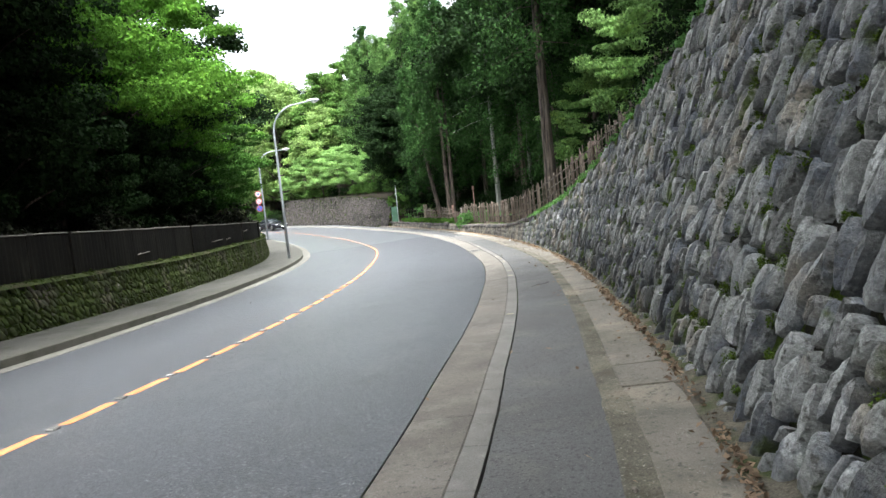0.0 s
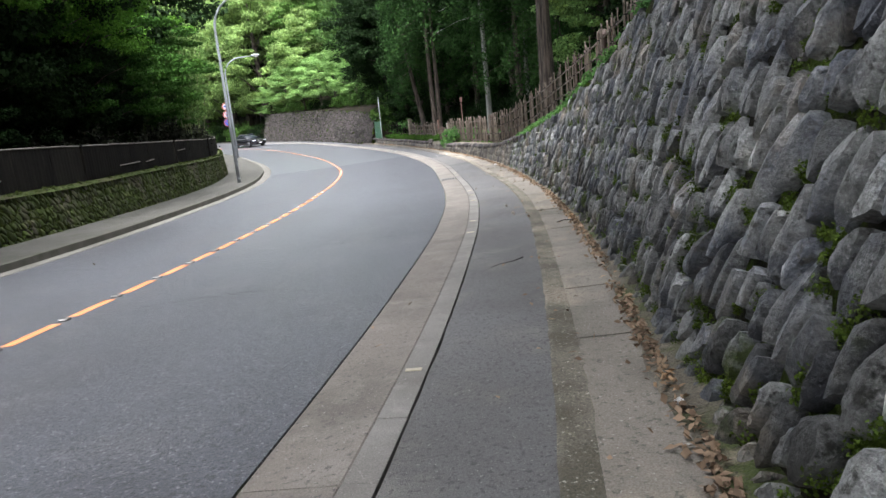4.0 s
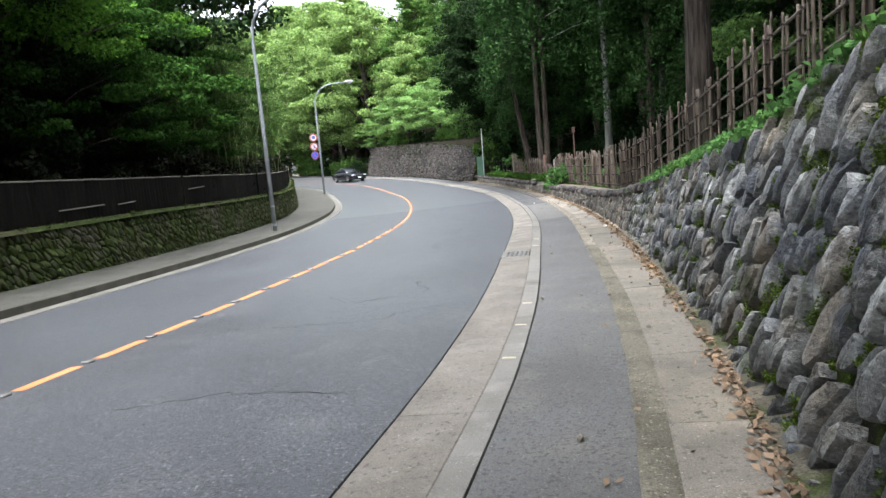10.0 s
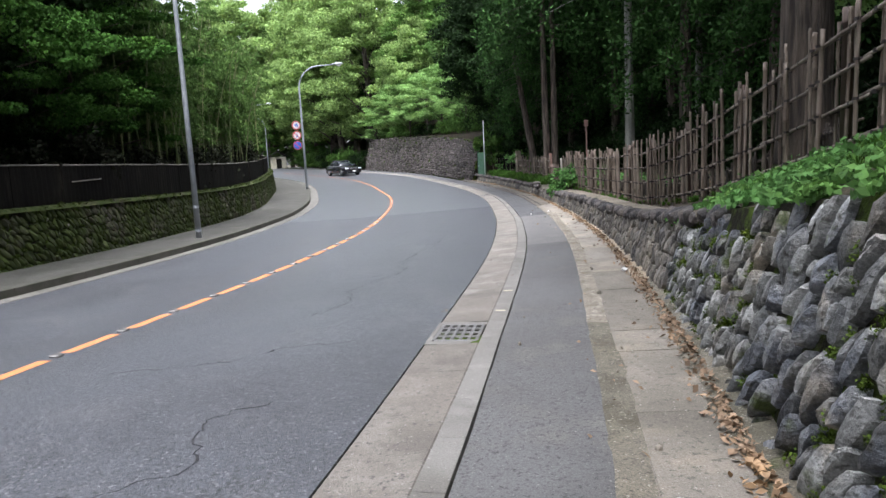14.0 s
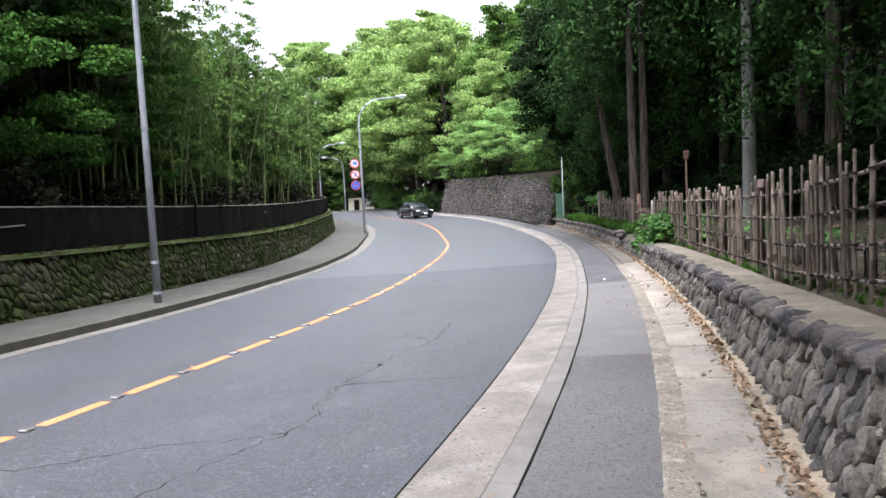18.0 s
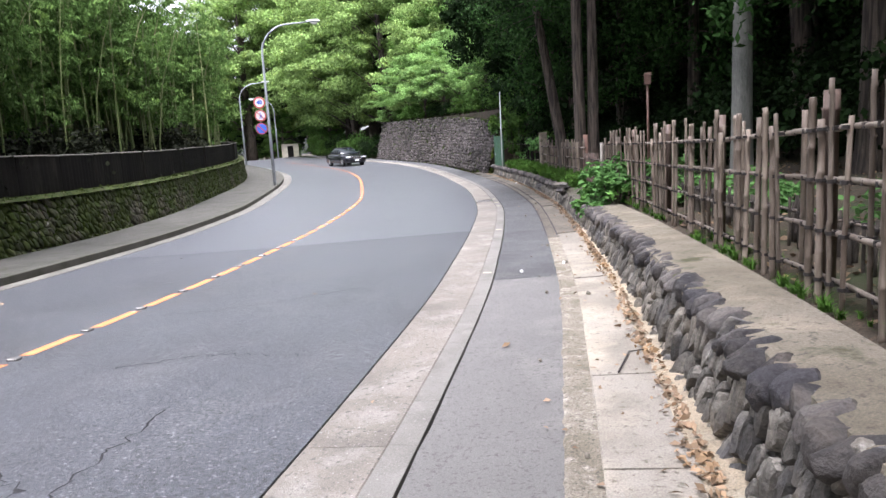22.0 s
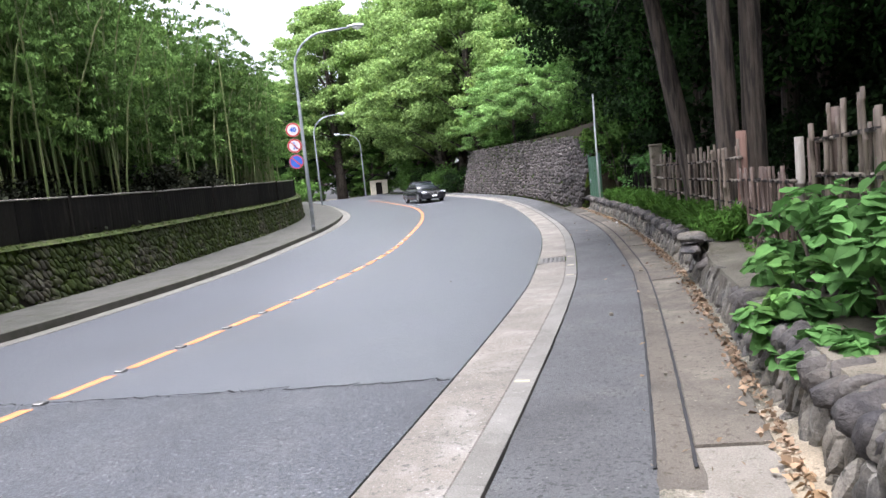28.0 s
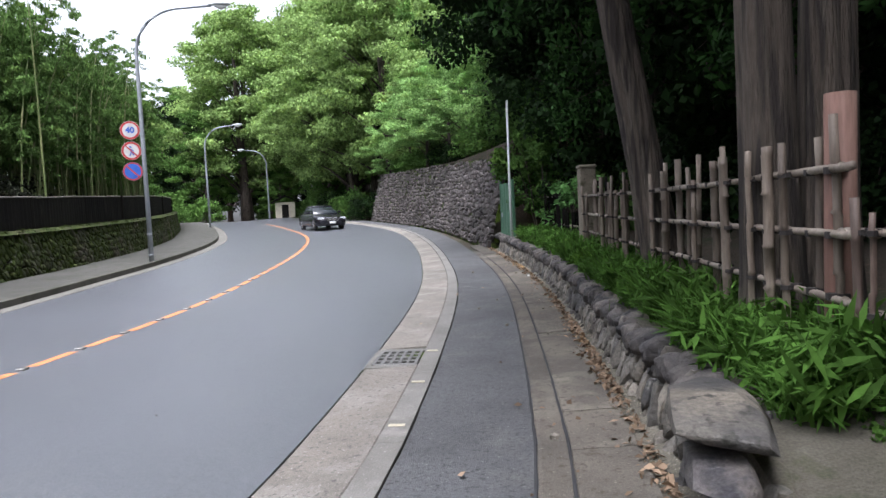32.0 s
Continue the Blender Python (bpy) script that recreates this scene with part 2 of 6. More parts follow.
MOSSDIRT = material("mossy_dirt", (0.11, 0.097, 0.072), 0.95, (((0.05, 0.065, 0.016), 0.5, 0.62, 0.8), ((0.2, 0.17, 0.125), 0.55, 0.7, 1.3), ((0.05, 0.045, 0.03), 0.55, 0.66, 9.0)), 3.0, 80.0, 0.5, 1.0, 45.0)
ORANGE = material("orange_road_paint", (0.50, 0.185, 0.068), 0.75, (((0.46, 0.25, 0.13), 0.52, 0.75, 3.0), ((0.2, 0.14, 0.1), 0.62, 0.72, 14.0)), 3.0, 120.0, 0.15, 0.2, 150.0)
GALV = plain("galvanised_steel", (0.30, 0.32, 0.34), 0.5, 0.3)
BAMBOO = material("weathered_bamboo", (0.175, 0.14, 0.11), 0.6, (((0.09, 0.068, 0.052), 0.42, 0.65, 1.2), ((0.27, 0.225, 0.175), 0.55, 0.75, 2.0)),
                  4.0, 70.0, 0.25, 0.25, 50.0, random_object=0.25, stretch=(1, 1, 0.15))
REDWOOD = material("reddish_stained_post", (0.19, 0.115, 0.09), 0.7, (((0.15, 0.075, 0.055), 0.45, 0.7, 1.5),), 4.0, 70.0, 0.2, 0.3, 40.0, stretch=(1, 1, 0.1))
CORD = plain("black_palm_cord", (0.035, 0.03, 0.028), 0.9)
BOARD = material("dark_weathered_boards", (0.013, 0.012, 0.01), 0.9, (((0.007, 0.0065, 0.006), 0.4, 0.65, 1.0), ((0.034, 0.031, 0.025), 0.58, 0.8, 2.5)),
                 2.0, 60.0, 0.3, 0.4, 40.0, random_object=0.2, spec=0.08, stretch=(1, 1, 0.15))
BARK = material("cedar_bark", (0.1, 0.08, 0.063), 0.95, (((0.035, 0.028, 0.024), 0.46, 0.56, 5.0), ((0.17, 0.145, 0.115), 0.55, 0.72, 4.0)),
                3.0, 60.0, 0.4, 1.0, 18.0, stretch=(1, 1, 0.08), deep=0.1)
PALEBARK = material("pale_cypress_bark", (0.21, 0.21, 0.19), 0.92, (((0.12, 0.125, 0.11), 0.4, 0.65, 2.0),), 3.0, 60.0, 0.3, 0.7, 30.0, stretch=(1, 1, 0.2))
CULM = material("green_bamboo_culm", (0.12, 0.16, 0.055), 0.5, (((0.2, 0.19, 0.09), 0.45, 0.7, 0.6),), 3.0, 60.0, 0.2, 0.1, 20.0, random_object=0.2)


def leaf_material(name, c, trans=0.35, vary=0.45):
    return material(name, c, 0.7, ((tuple(v * 0.55 for v in c), 0.42, 0.66, 1.0), ((c[0] * 1.35, c[1] * 1.2, c[2] * 0.9), 0.55, 0.75, 2.2)),
                    0.5, 9.0, 0.2, 0.0, 1.0, island=vary, trans=trans, spec=0.06)


# evergreen leaves, taken near black to put the wood's inner shade into the colour
L_SHADE = leaf_material("shade_darkened_leaves", (0.014, 0.031, 0.009), 0.12, 0.45)
L_DEEP = leaf_material("deep_green_leaves", (0.04, 0.1, 0.017), 0.2)
L_MID = leaf_material("mid_green_leaves", (0.1, 0.195, 0.045), 0.25)
L_CEDAR = leaf_material("cedar_needles", (0.036, 0.085, 0.022), 0.12, 0.45)
L_CEDARTIP = leaf_material("light_cedar_needles", (0.11, 0.21, 0.06), 0.2, 0.45)
L_MAPLE = leaf_material("fresh_maple_leaves", (0.11, 0.25, 0.033), 0.3, 0.45)
L_LIGHT = leaf_material("light_maple_leaves", (0.25, 0.42, 0.135), 0.3)
L_YELLOW = leaf_material("yellow_green_leaves", (0.25, 0.375, 0.12), 0.28)
L_BAMBOO = leaf_material("bamboo_leaves", (0.105, 0.185, 0.05), 0.3, 0.5)
# brownish hedge green with the shade behind the fence mixed into it
L_SHRUB = leaf_material("shade_darkened_hedge_leaves", (0.02, 0.023, 0.014), 0.08, 0.6)
L_PLANT = leaf_material("fresh_plant_leaves", (0.125, 0.265, 0.08), 0.35, 0.45)
L_GRASS = leaf_material("grass_blades", (0.08, 0.17, 0.03), 0.3, 0.5)
L_MOSS = leaf_material("moss_tufts", (0.075, 0.115, 0.018), 0.2)
L_MOSSDARK = leaf_material("dark_moss_tufts", (0.045, 0.066, 0.013), 0.15)
L_DRY = leaf_material("dry_fallen_leaves", (0.26, 0.185, 0.125), 0.1)

LEFTWALK = material("damp_footway_asphalt", (0.075, 0.072, 0.064), 0.9, (((0.05, 0.05, 0.04), 0.42, 0.65, 0.3), ((0.1, 0.094, 0.08), 0.54, 0.75, 0.7), ((0.04, 0.045, 0.02), 0.58, 0.7, 1.2)), 3.0, 110.0, 0.35, 0.5, 95.0)
LEFTGUTTER = material("grimy_gutter_concrete", (0.15, 0.142, 0.125), 0.9, (((0.1, 0.095, 0.08), 0.42, 0.66, 0.4), ((0.2, 0.19, 0.17), 0.54, 0.76, 0.8)), 3.0, 110.0, 0.3, 0.4, 80.0)
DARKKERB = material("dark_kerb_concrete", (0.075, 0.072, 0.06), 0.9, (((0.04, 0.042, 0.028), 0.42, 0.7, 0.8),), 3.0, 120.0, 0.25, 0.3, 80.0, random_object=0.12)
IRON = plain("grey_cast_iron", (0.16, 0.155, 0.15), 0.6, 0.5)
STUD = plain("stud_alloy", (0.45, 0.44, 0.42), 0.45, 0.5)
SIGNWHITE = plain("dull_sign_white", (0.5, 0.5, 0.49), 0.5)
WHITE = plain("white_enamel", (0.75, 0.75, 0.73), 0.5)
CREAM = plain("cream_reflector", (0.42, 0.38, 0.28), 0.6)
CRACK = plain("crack_tar", (0.032, 0.032, 0.034), 0.95)
CAPSTONE = material("dark_cap_stone", (0.105, 0.094, 0.086), 0.85, (((0.035, 0.033, 0.036), 0.42, 0.6, 1.0), ((0.13, 0.112, 0.095), 0.55, 0.72, 1.4), ((0.2, 0.195, 0.19), 0.66, 0.74, 4.0)),
                    2.4, 60.0, 0.35, 1.0, 16.0, random_object=0.35, deep=0.03)
RAIL = material("grey_bamboo_rail", (0.225, 0.19, 0.155), 0.6, (((0.13, 0.1, 0.08), 0.42, 0.65, 1.2), ((0.32, 0.285, 0.235), 0.55, 0.75, 2.0)), 4.0, 70.0, 0.25, 0.25, 50.0, random_object=0.2)
REDBAMBOO = material("reddish_bamboo", (0.13, 0.095, 0.077), 0.6, (((0.08, 0.05, 0.04), 0.42, 0.65, 1.2), ((0.22, 0.155, 0.125), 0.55, 0.75, 2.0)),
                     4.0, 70.0, 0.25, 0.25, 50.0, random_object=0.25, stretch=(1, 1, 0.15))
PALEBAMBOO = material("pale_grey_bamboo", (0.36, 0.33, 0.29), 0.55, (((0.24, 0.21, 0.18), 0.45, 0.68, 1.0),), 4.0, 70.0, 0.2, 0.2, 50.0, stretch=(1, 1, 0.15))
STICK = material("dark_weathered_sticks", (0.055, 0.045, 0.036), 0.85, (((0.03, 0.025, 0.02), 0.42, 0.65, 1.2), ((0.09, 0.075, 0.06), 0.55, 0.75, 2.0)), 4.0, 70.0, 0.25, 0.25, 50.0, random_object=0.3, stretch=(1, 1, 0.15))
GREEN = plain("green_gate_paint", (0.06, 0.14, 0.085), 0.5)
PALEPOLE = plain("pale_grey_paint", (0.52, 0.54, 0.54), 0.5)
RAILGREY = plain("pale_grey_wood", (0.24, 0.22, 0.19), 0.8)
MOSS = material("moss", (0.04, 0.06, 0.012), 0.95, (((0.07, 0.085, 0.02), 0.48, 0.66, 1.5), ((0.06, 0.05, 0.03), 0.5, 0.7, 0.5)), 3.0, 80.0, 0.5, 1.0, 50.0)
SIGNBLUE = plain("sign_blue", (0.03, 0.10, 0.42), 0.5)
SIGNRED = plain("sign_red", (0.4, 0.05, 0.045), 0.5)
CARBLACK = plain("black_car_paint", (0.012, 0.012, 0.015), 0.18)
CARGLASS = plain("dark_car_glass", (0.02, 0.025, 0.028), 0.08)
TYRE = plain("tyre_rubber", (0.02, 0.02, 0.02), 0.85)
CHROME = plain("chrome", (0.6, 0.6, 0.6), 0.2, 0.9)
LAMPGLASS = plain("headlamp_glass", (0.6, 0.62, 0.63), 0.15)
HUTWALL = plain("cream_hut_wall", (0.5, 0.46, 0.36), 0.8)

# ---- plan: the road's middle line, its height, and offsets from it ----
YC = [-25, -10, 0, 6, 12, 18, 24, 30, 36, 42, 48, 54, 60, 66, 74, 84, 100]
XC = [-16.5, -8.9, -5.3, -4.05, -3.25, -2.75, -2.58, -2.63, -3.05, -3.95, -5.15, -6.7, -8.85, -11.2, -15.2, -22.2, -35]
ZY = [-25, 0, 10, 20, 30, 40, 48, 54, 60, 66, 75, 88, 104]
ZZ = [1.65, 0.966, 0.674, 0.439, 0.263, 0.145, 0.10, 0.14, 0.24, 0.40, 0.68, 1.10, 1.6]
# height of the stone wall beside the footway over its foot
HY = [-20, -4, 0, 5, 7, 11.3, 13.5, 15.5, 17.5, 20, 22.5, 25.8, 28, 31, 36, 40, 42, 44.2, 45, 62]
HH = [5.2, 5.0, 4.6, 3.9, 3.45, 2.7, 2.3, 2.0, 1.6, 1.35, 1.1, 0.83, 0.68, 0.56, 0.5, 0.43, 0.38, 0.35, 0.45, 0.45]
U_EDGE, U_KERB, U_WALK, U_DIRT, U_SLAB, U_WALL = 4.0, 4.52, 4.7, 5.5, 5.68, 6.15
U_LEFT, U_LKERB, U_LWALK, U_LWALL = -3.75, -4.2, -4.36, -6.4
JOIN = 41.65
BATTER = 0.3


SLOPES = {}


def cubic(xs, ys, x):
    if id(ys) not in SLOPES:
        SLOPES[id(ys)] = np.gradient(np.array(ys, float), np.array(xs, float))
    m = SLOPES[id(ys)]
    i = int(np.clip(np.searchsorted(xs, x) - 1, 0, len(xs) - 2))
    h = xs[i + 1] - xs[i]
    t = (x - xs[i]) / h
    if t < 0:
        return ys[0] + m[0] * (x - xs[0])
    if t > 1:
        return ys[-1] + m[-1] * (x - xs[-1])
    return (2 * t**3 - 3 * t * t + 1) * ys[i] + (t**3 - 2 * t * t + t) * h * m[i] + (3 * t * t - 2 * t**3) * ys[i + 1] + (t**3 - t * t) * h * m[i + 1]


def bend(s):
    return (cubic(YC, XC, s + 0.1) - cubic(YC, XC, s - 0.1)) / 0.2


def surface(s, u):
    return 0.037 * min(u, 8) if u > 0 else float(np.interp(s, [44, 60], [0.02, 0.0])) * max(u, -10)


def drift(s, u):
    """How far the lines beside the road stray from a constant offset."""
    if u > 2.5:
        near = np.interp(s, [0, 2, 4, 7, 10, 13, 16.5, 19, 23, 26, 31, 33.5, 38, 42.4, 46, 54, 60, 66], [-0.15, -0.17, -0.2, -0.15, -0.08, 0.01, 0.05, 0.02, -0.06, -0.08, -0.1, -0.12, -0.08, 0.07, 0.2, 0.23, 0.3, 0.2])
        foot = np.interp(s, [0, 4, 7, 10, 16, 19, 23, 26, 28, 31, 33.5, 38, 42, 46, 54, 60, 66], [-0.12, -0.07, -0.1, 0.0, 0.1, 0.09, 0.13, 0.1, 0.04, 0.02, -0.06, -0.06, 0.07, 0.21, 0.23, 0.3, 0.2])
        far = np.interp(s, [0, 7, 15, 24, 30, 36, 41, 45, 54, 60, 66], [-0.13, -0.08, 0.05, 0.06, 0.0, -0.08, 0, 0.19, 0.23, 0.3, 0.2])
        return u + float(np.interp(u, [5.75, 6.15, 6.6], [near, foot, far]))
    return u * float(np.interp(s, [46, 56], [1, 1.06])) if u < -2 else u


def at(s, u, dz=0.0):
    """The place at station s along the road, u metres to its right, dz over the road's surface."""
    k = bend(s)
    h = math.hypot(1, k)
    u = drift(s, u)
    return Vector((cubic(YC, XC, s) + u / h, s - u * k / h, cubic(ZY, ZZ, s) + surface(s, u) + dz))


def heading(s):
    """The turn about z of a thing that stands along the road at station s."""
    return -math.atan(bend(s))


def wall_height(s):
    return float(np.interp(s, HY, HH))


def far_wall_height(s):
    return float(np.interp(s, [0, 22, 30], [1.16, 1.19, 1.32]))


def stations(a, b, step):
    n = max(1, round((b - a) / step))
    return [a + (b - a) * i / n for i in range(n + 1)]


# ---- mesh helpers ----


def link(name, verts, faces, mat, parent=None, smooth=False):
    me = bpy.data.meshes.new(name)
    me.from_pydata([tuple(v) for v in verts], [], faces)
    me.materials.append(mat)
    if smooth:
        me.shade_smooth()
    me.update()
    ob = new(name, me)
    ob.parent = parent
    return ob


def part(name, bm, mat, parent=None, label="", smooth=False):
    me = bpy.data.meshes.new(name)
    bm.to_mesh(me)
    bm.free()
    me.materials.append(mat)
    if smooth:
        me.shade_smooth()
    ob = new(name, me)
    ob.parent = parent
    if label:
        ob["label"] = label
    return ob


def empty(name, m, label, category, group=""):
    ob = new(name)
    ob.empty_display_size = 0.2
    ob.matrix_world = m
    return tagged(ob, label, category, group)


def box(bm, x0, y0, z0, x1, y1, z1, bevel=0.0, m=None):
    r = bmesh.ops.create_cube(bm, size=1)
    t = Matrix.Translation(((x0 + x1) / 2, (y0 + y1) / 2, (z0 + z1) / 2)) @ Matrix.Diagonal((x1 - x0, y1 - y0, z1 - z0, 1))
    bmesh.ops.transform(bm, matrix=t, verts=r["verts"])
    if bevel:
        e = list({e for v in r["verts"] for e in v.link_edges})
        r2 = bmesh.ops.bevel(bm, geom=e, offset=bevel, segments=1, affect="EDGES")
        vs = list({v for f in r2["faces"] for v in f.verts} | {v for v in r["verts"] if v.is_valid})
    else:
        vs = r["verts"]
    if m is not None:
        bmesh.ops.transform(bm, matrix=m, verts=[v for v in vs if v.is_valid])
    return bm


def tube(bm, points, radii, sides=8, caps=True):
    """A bent tapering tube through points."""
    rings = []
    pts = [Vector(p) for p in points]
    for i, p in enumerate(pts):
        d = (pts[min(i + 1, len(pts) - 1)] - pts[max(i - 1, 0)]).normalized()
        a = d.orthogonal().normalized() if abs(d.z) < 0.9 else Vector((1, 0, 0)).cross(d).normalized()
        b = d.cross(a)
        r = radii[i] if isinstance(radii, (list, tuple)) else radii
        rings.append([bm.verts.new(p + r * (math.cos(t) * a + math.sin(t) * b)) for t in [2 * math.pi * k / sides for k in range(sides)]])
    for q, w in zip(rings, rings[1:]):
        for k in range(sides):
            bm.faces.new((q[k], q[(k + 1) % sides], w[(k + 1) % sides], w[k]))
    if caps:
        bm.faces.new(rings[0][::-1])
        bm.faces.new(rings[-1])
    return bm


def strip(name, a, b, profile, mat, step=1.0, kind="structure", label="", category="", parent=None, wave=0.0, seed=0):
    """A ribbon along the road from station a to b with a cross-section of (u, dz)."""
    rnd = random.Random(seed)
    verts, faces = [], []
    rows = stations(a, b, step)
    n = len(profile)
    for s in rows:
        for u, dz in profile:
            verts.append(at(s, u + (rnd.uniform(-wave, wave) if wave else 0), dz(s) if callable(dz) else dz))
    for i in range(len(rows) - 1):
        for j in range(n - 1):
            p = i * n + j
            faces.append((p, p + 1, p + n + 1, p + n))
    ob = link(name, verts, faces, mat, parent)
    return tagged(ob, label, category, kind=kind) if kind else ob


S0, S1 = -24.0, 104.0

# ---- road and footways ----
ROAD_SECTION = [(U_LEFT, 0), (-1.9, 0.0), (0, 0), (2, 0), (U_EDGE, 0), (U_EDGE, -0.12)]
road = strip("road", S0, JOIN, ROAD_SECTION, ASPHALT, 0.6, label="worn grey asphalt road with fine cracks, bending left", category="road")
road_new = strip("road_newer", JOIN, S1, ROAD_SECTION, ASPHALT_NEW, 0.6, label="smoother newer grey asphalt road round the bend", category="road")
strip("gutter_far_side", S0, S1, [(U_LKERB, -0.01), (U_LEFT, 0.006), (U_LEFT, -0.1)], LEFTGUTTER, 0.6, label="narrow concrete gutter strip along the road edge", category="gutter")
strip("pavement_far_side", S0, S1, [(U_LWALL, 0.15), (U_LWALK, 0.13), (U_LWALK, -0.1)], LEFTWALK, 0.6, label="grey asphalt footway behind a raised kerb", category="pavement")
footway = strip("pavement", S0, 30.0, [(U_WALK + 0.012, -0.1), (U_WALK + 0.012, 0.012), (U_DIRT - 0.4, 0.016), (U_DIRT, 0.022)], FOOTWAY, 0.3, label="narrow worn asphalt footway beside the stone wall", category="pavement", wave=0.006)
strip("pavement_pale", 30.0, 36.4, [(U_WALK + 0.012, -0.1), (U_WALK + 0.012, 0.012), (U_DIRT - 0.4, 0.016), (U_DIRT, 0.022)], FOOTWAY_PALE, 0.3, label="pale worn footway beside the low wall", category="pavement", wave=0.006)
strip("pavement_darker", 36.4, S1, [(U_WALK + 0.012, -0.1), (U_WALK + 0.012, 0.012), (U_DIRT - 0.4, 0.016), (U_DIRT, 0.022)], FOOTWAY_DARK, 0.3, label="darker coarse asphalt footway towards the bend", category="pavement", wave=0.006)
strip("gutter_bed", S0, S1, [(U_EDGE - 0.02, -0.03), (U_EDGE + 0.02, -0.008), (U_KERB + 0.17, -0.002), (U_KERB + 0.174, -0.06), (U_WALK + 0.03, -0.06)], JOINT, 0.6, label="dark mortar bed under the gutter and kerb", category="gutter")
for a, b, mat in ((S0, 23.5, DIRT), (23.5, 39.6, GRIT), (39.6, 60, SLAB_BROWN)):
    strip("dirt_strip", a, b, [(U_DIRT - 0.04, 0.008), (U_DIRT + 0.03, 0.03), (U_DIRT + 0.12, 0.022), (U_SLAB + 0.02, 0.02)], mat, 0.15, label="gritty strip of rough concrete along the footway", category="dirt", wave=0.02, seed=3)
for a, b, mat, lab in ((S0, 20.5, MOSSDIRT, "mossy soil and litter at the foot of the stone wall"), (20.5, 25.5, DIRT, "gritty soil at the foot of the stone wall"), (25.5, 40.5, SAND, "pale sandy soil at the foot of the low wall"), (40.5, 60, DIRT, "brown soil at the foot of the low wall")):
    strip("wall_foot_soil", a, b, [(U_SLAB - 0.02, -0.03), (U_WALL - 0.17, 0.012), (U_WALL - 0.08, 0.034), (U_WALL + 0.2, 0.1)], mat, 0.25, label=lab, category="soil", wave=0.025, seed=4)

for u in (U_DIRT - 0.012, U_SLAB - 0.006):
    strip("pavement_joint", 39.8, 58, [(u - 0.009, 0.024), (u - 0.007, 0.0345), (u + 0.007, 0.0345), (u + 0.009, 0.024)], CRACK, 0.12, label="dark open joint along the footway edge", category="joint", wave=0.003, seed=9)

# ---- terrain: one sheet out to the horizon ----


def fence_offset(s):
    return float(np.interp(s, [10, 20, 25, 30, 62], [8.3, 7.75, 7.3, 7.02, 7.0]))


def fence_base(s):
    return float(np.interp(s, [-20, 0, 5, 10, 15, 20, 22.5, 25, 28, 31, 36, 62], [6.0, 5.4, 4.7, 3.6, 2.5, 1.85, 1.5, 1.12, 0.76, 0.55, 0.48, 0.45]))


def bend_bank(s):
    return float(np.interp(s, [83, 89], [3.2, 0.15]))


def land_height(s, u):
    if u > 0:
        if s > 60.4:
            h = bend_bank(s) if u > U_WALL + 0.6 else -0.15
            return h + max(0, u - 8) * 0.5 if h > 0 else h
        h = wall_height(s)
        if u < U_WALL + BATTER * h + 0.02:
            return -0.15
        top = U_WALL + BATTER * h
        v = fence_offset(s)
        if 24 < s < 45.2 and u < U_WALL + 0.68:
            return h - 0.14
        if u < v:
            return h - 0.03 + (fence_base(s) - h + 0.03) * (u - top) / max(0.05, v - top)
        return fence_base(s) + (u - v) * float(np.interp(s, [20, 30], [0.4, 0.12])) + max(0, u - 14) * 0.25
    if u > U_LWALL - 0.5:
        return -0.15
    return 0.6 + min(0, (u + 12)) * 0.0


us = [-60, -40, -28, -20, -14, -10, -8, -6.92, -6.88, -4, 0, 4, 6.1]
verts, faces = [], []
rows = sorted(stations(S0 - 36, S1, 1.5) + [60.38, 60.42])
for s in rows:
    sc = max(s, S0)
    h = wall_height(sc) if s <= 60.4 else bend_bank(s)
    b = BATTER * h if s <= 60.4 else 0.7
    cols = [(u, land_height(s, u)) for u in us] + [(U_WALL + b + 0.06, -0.15), (U_WALL + b + 0.08, h - (0.14 if 24 < s < 45.2 else 0.03))]
    cols += [(u + U_WALL + b, land_height(s, u + U_WALL + b)) for u in (0.4, 0.8, 1.3, 2.0, 3.2, 5, 8, 13, 20, 34, 60, 110)]
    for u, dz in cols:
        # far to the inside of the bend the rows close up: pull them together
        verts.append(at(s, u if s < 62 else max(u, -22), dz))
n = len(cols)
for i in range(len(rows) - 1):
    for j in range(n - 1):
        p = i * n + j
        faces.append((p, p + 1, p + n + 1, p + n))
base = len(verts)
R = 2500
for x in np.linspace(-R, R, 9):
    for y in np.linspace(-R, R, 9):
        verts.append((x, y, -1.2))
for i in range(8):
    for j in range(8):
        p = base + i * 9 + j
        faces.append((p, p + 9, p + 10, p + 1))
tagged(link("ground", verts, faces, SOIL), "brown forest soil rising to a wooded hillside", "ground", kind="structure")

# ---- stone walls ----


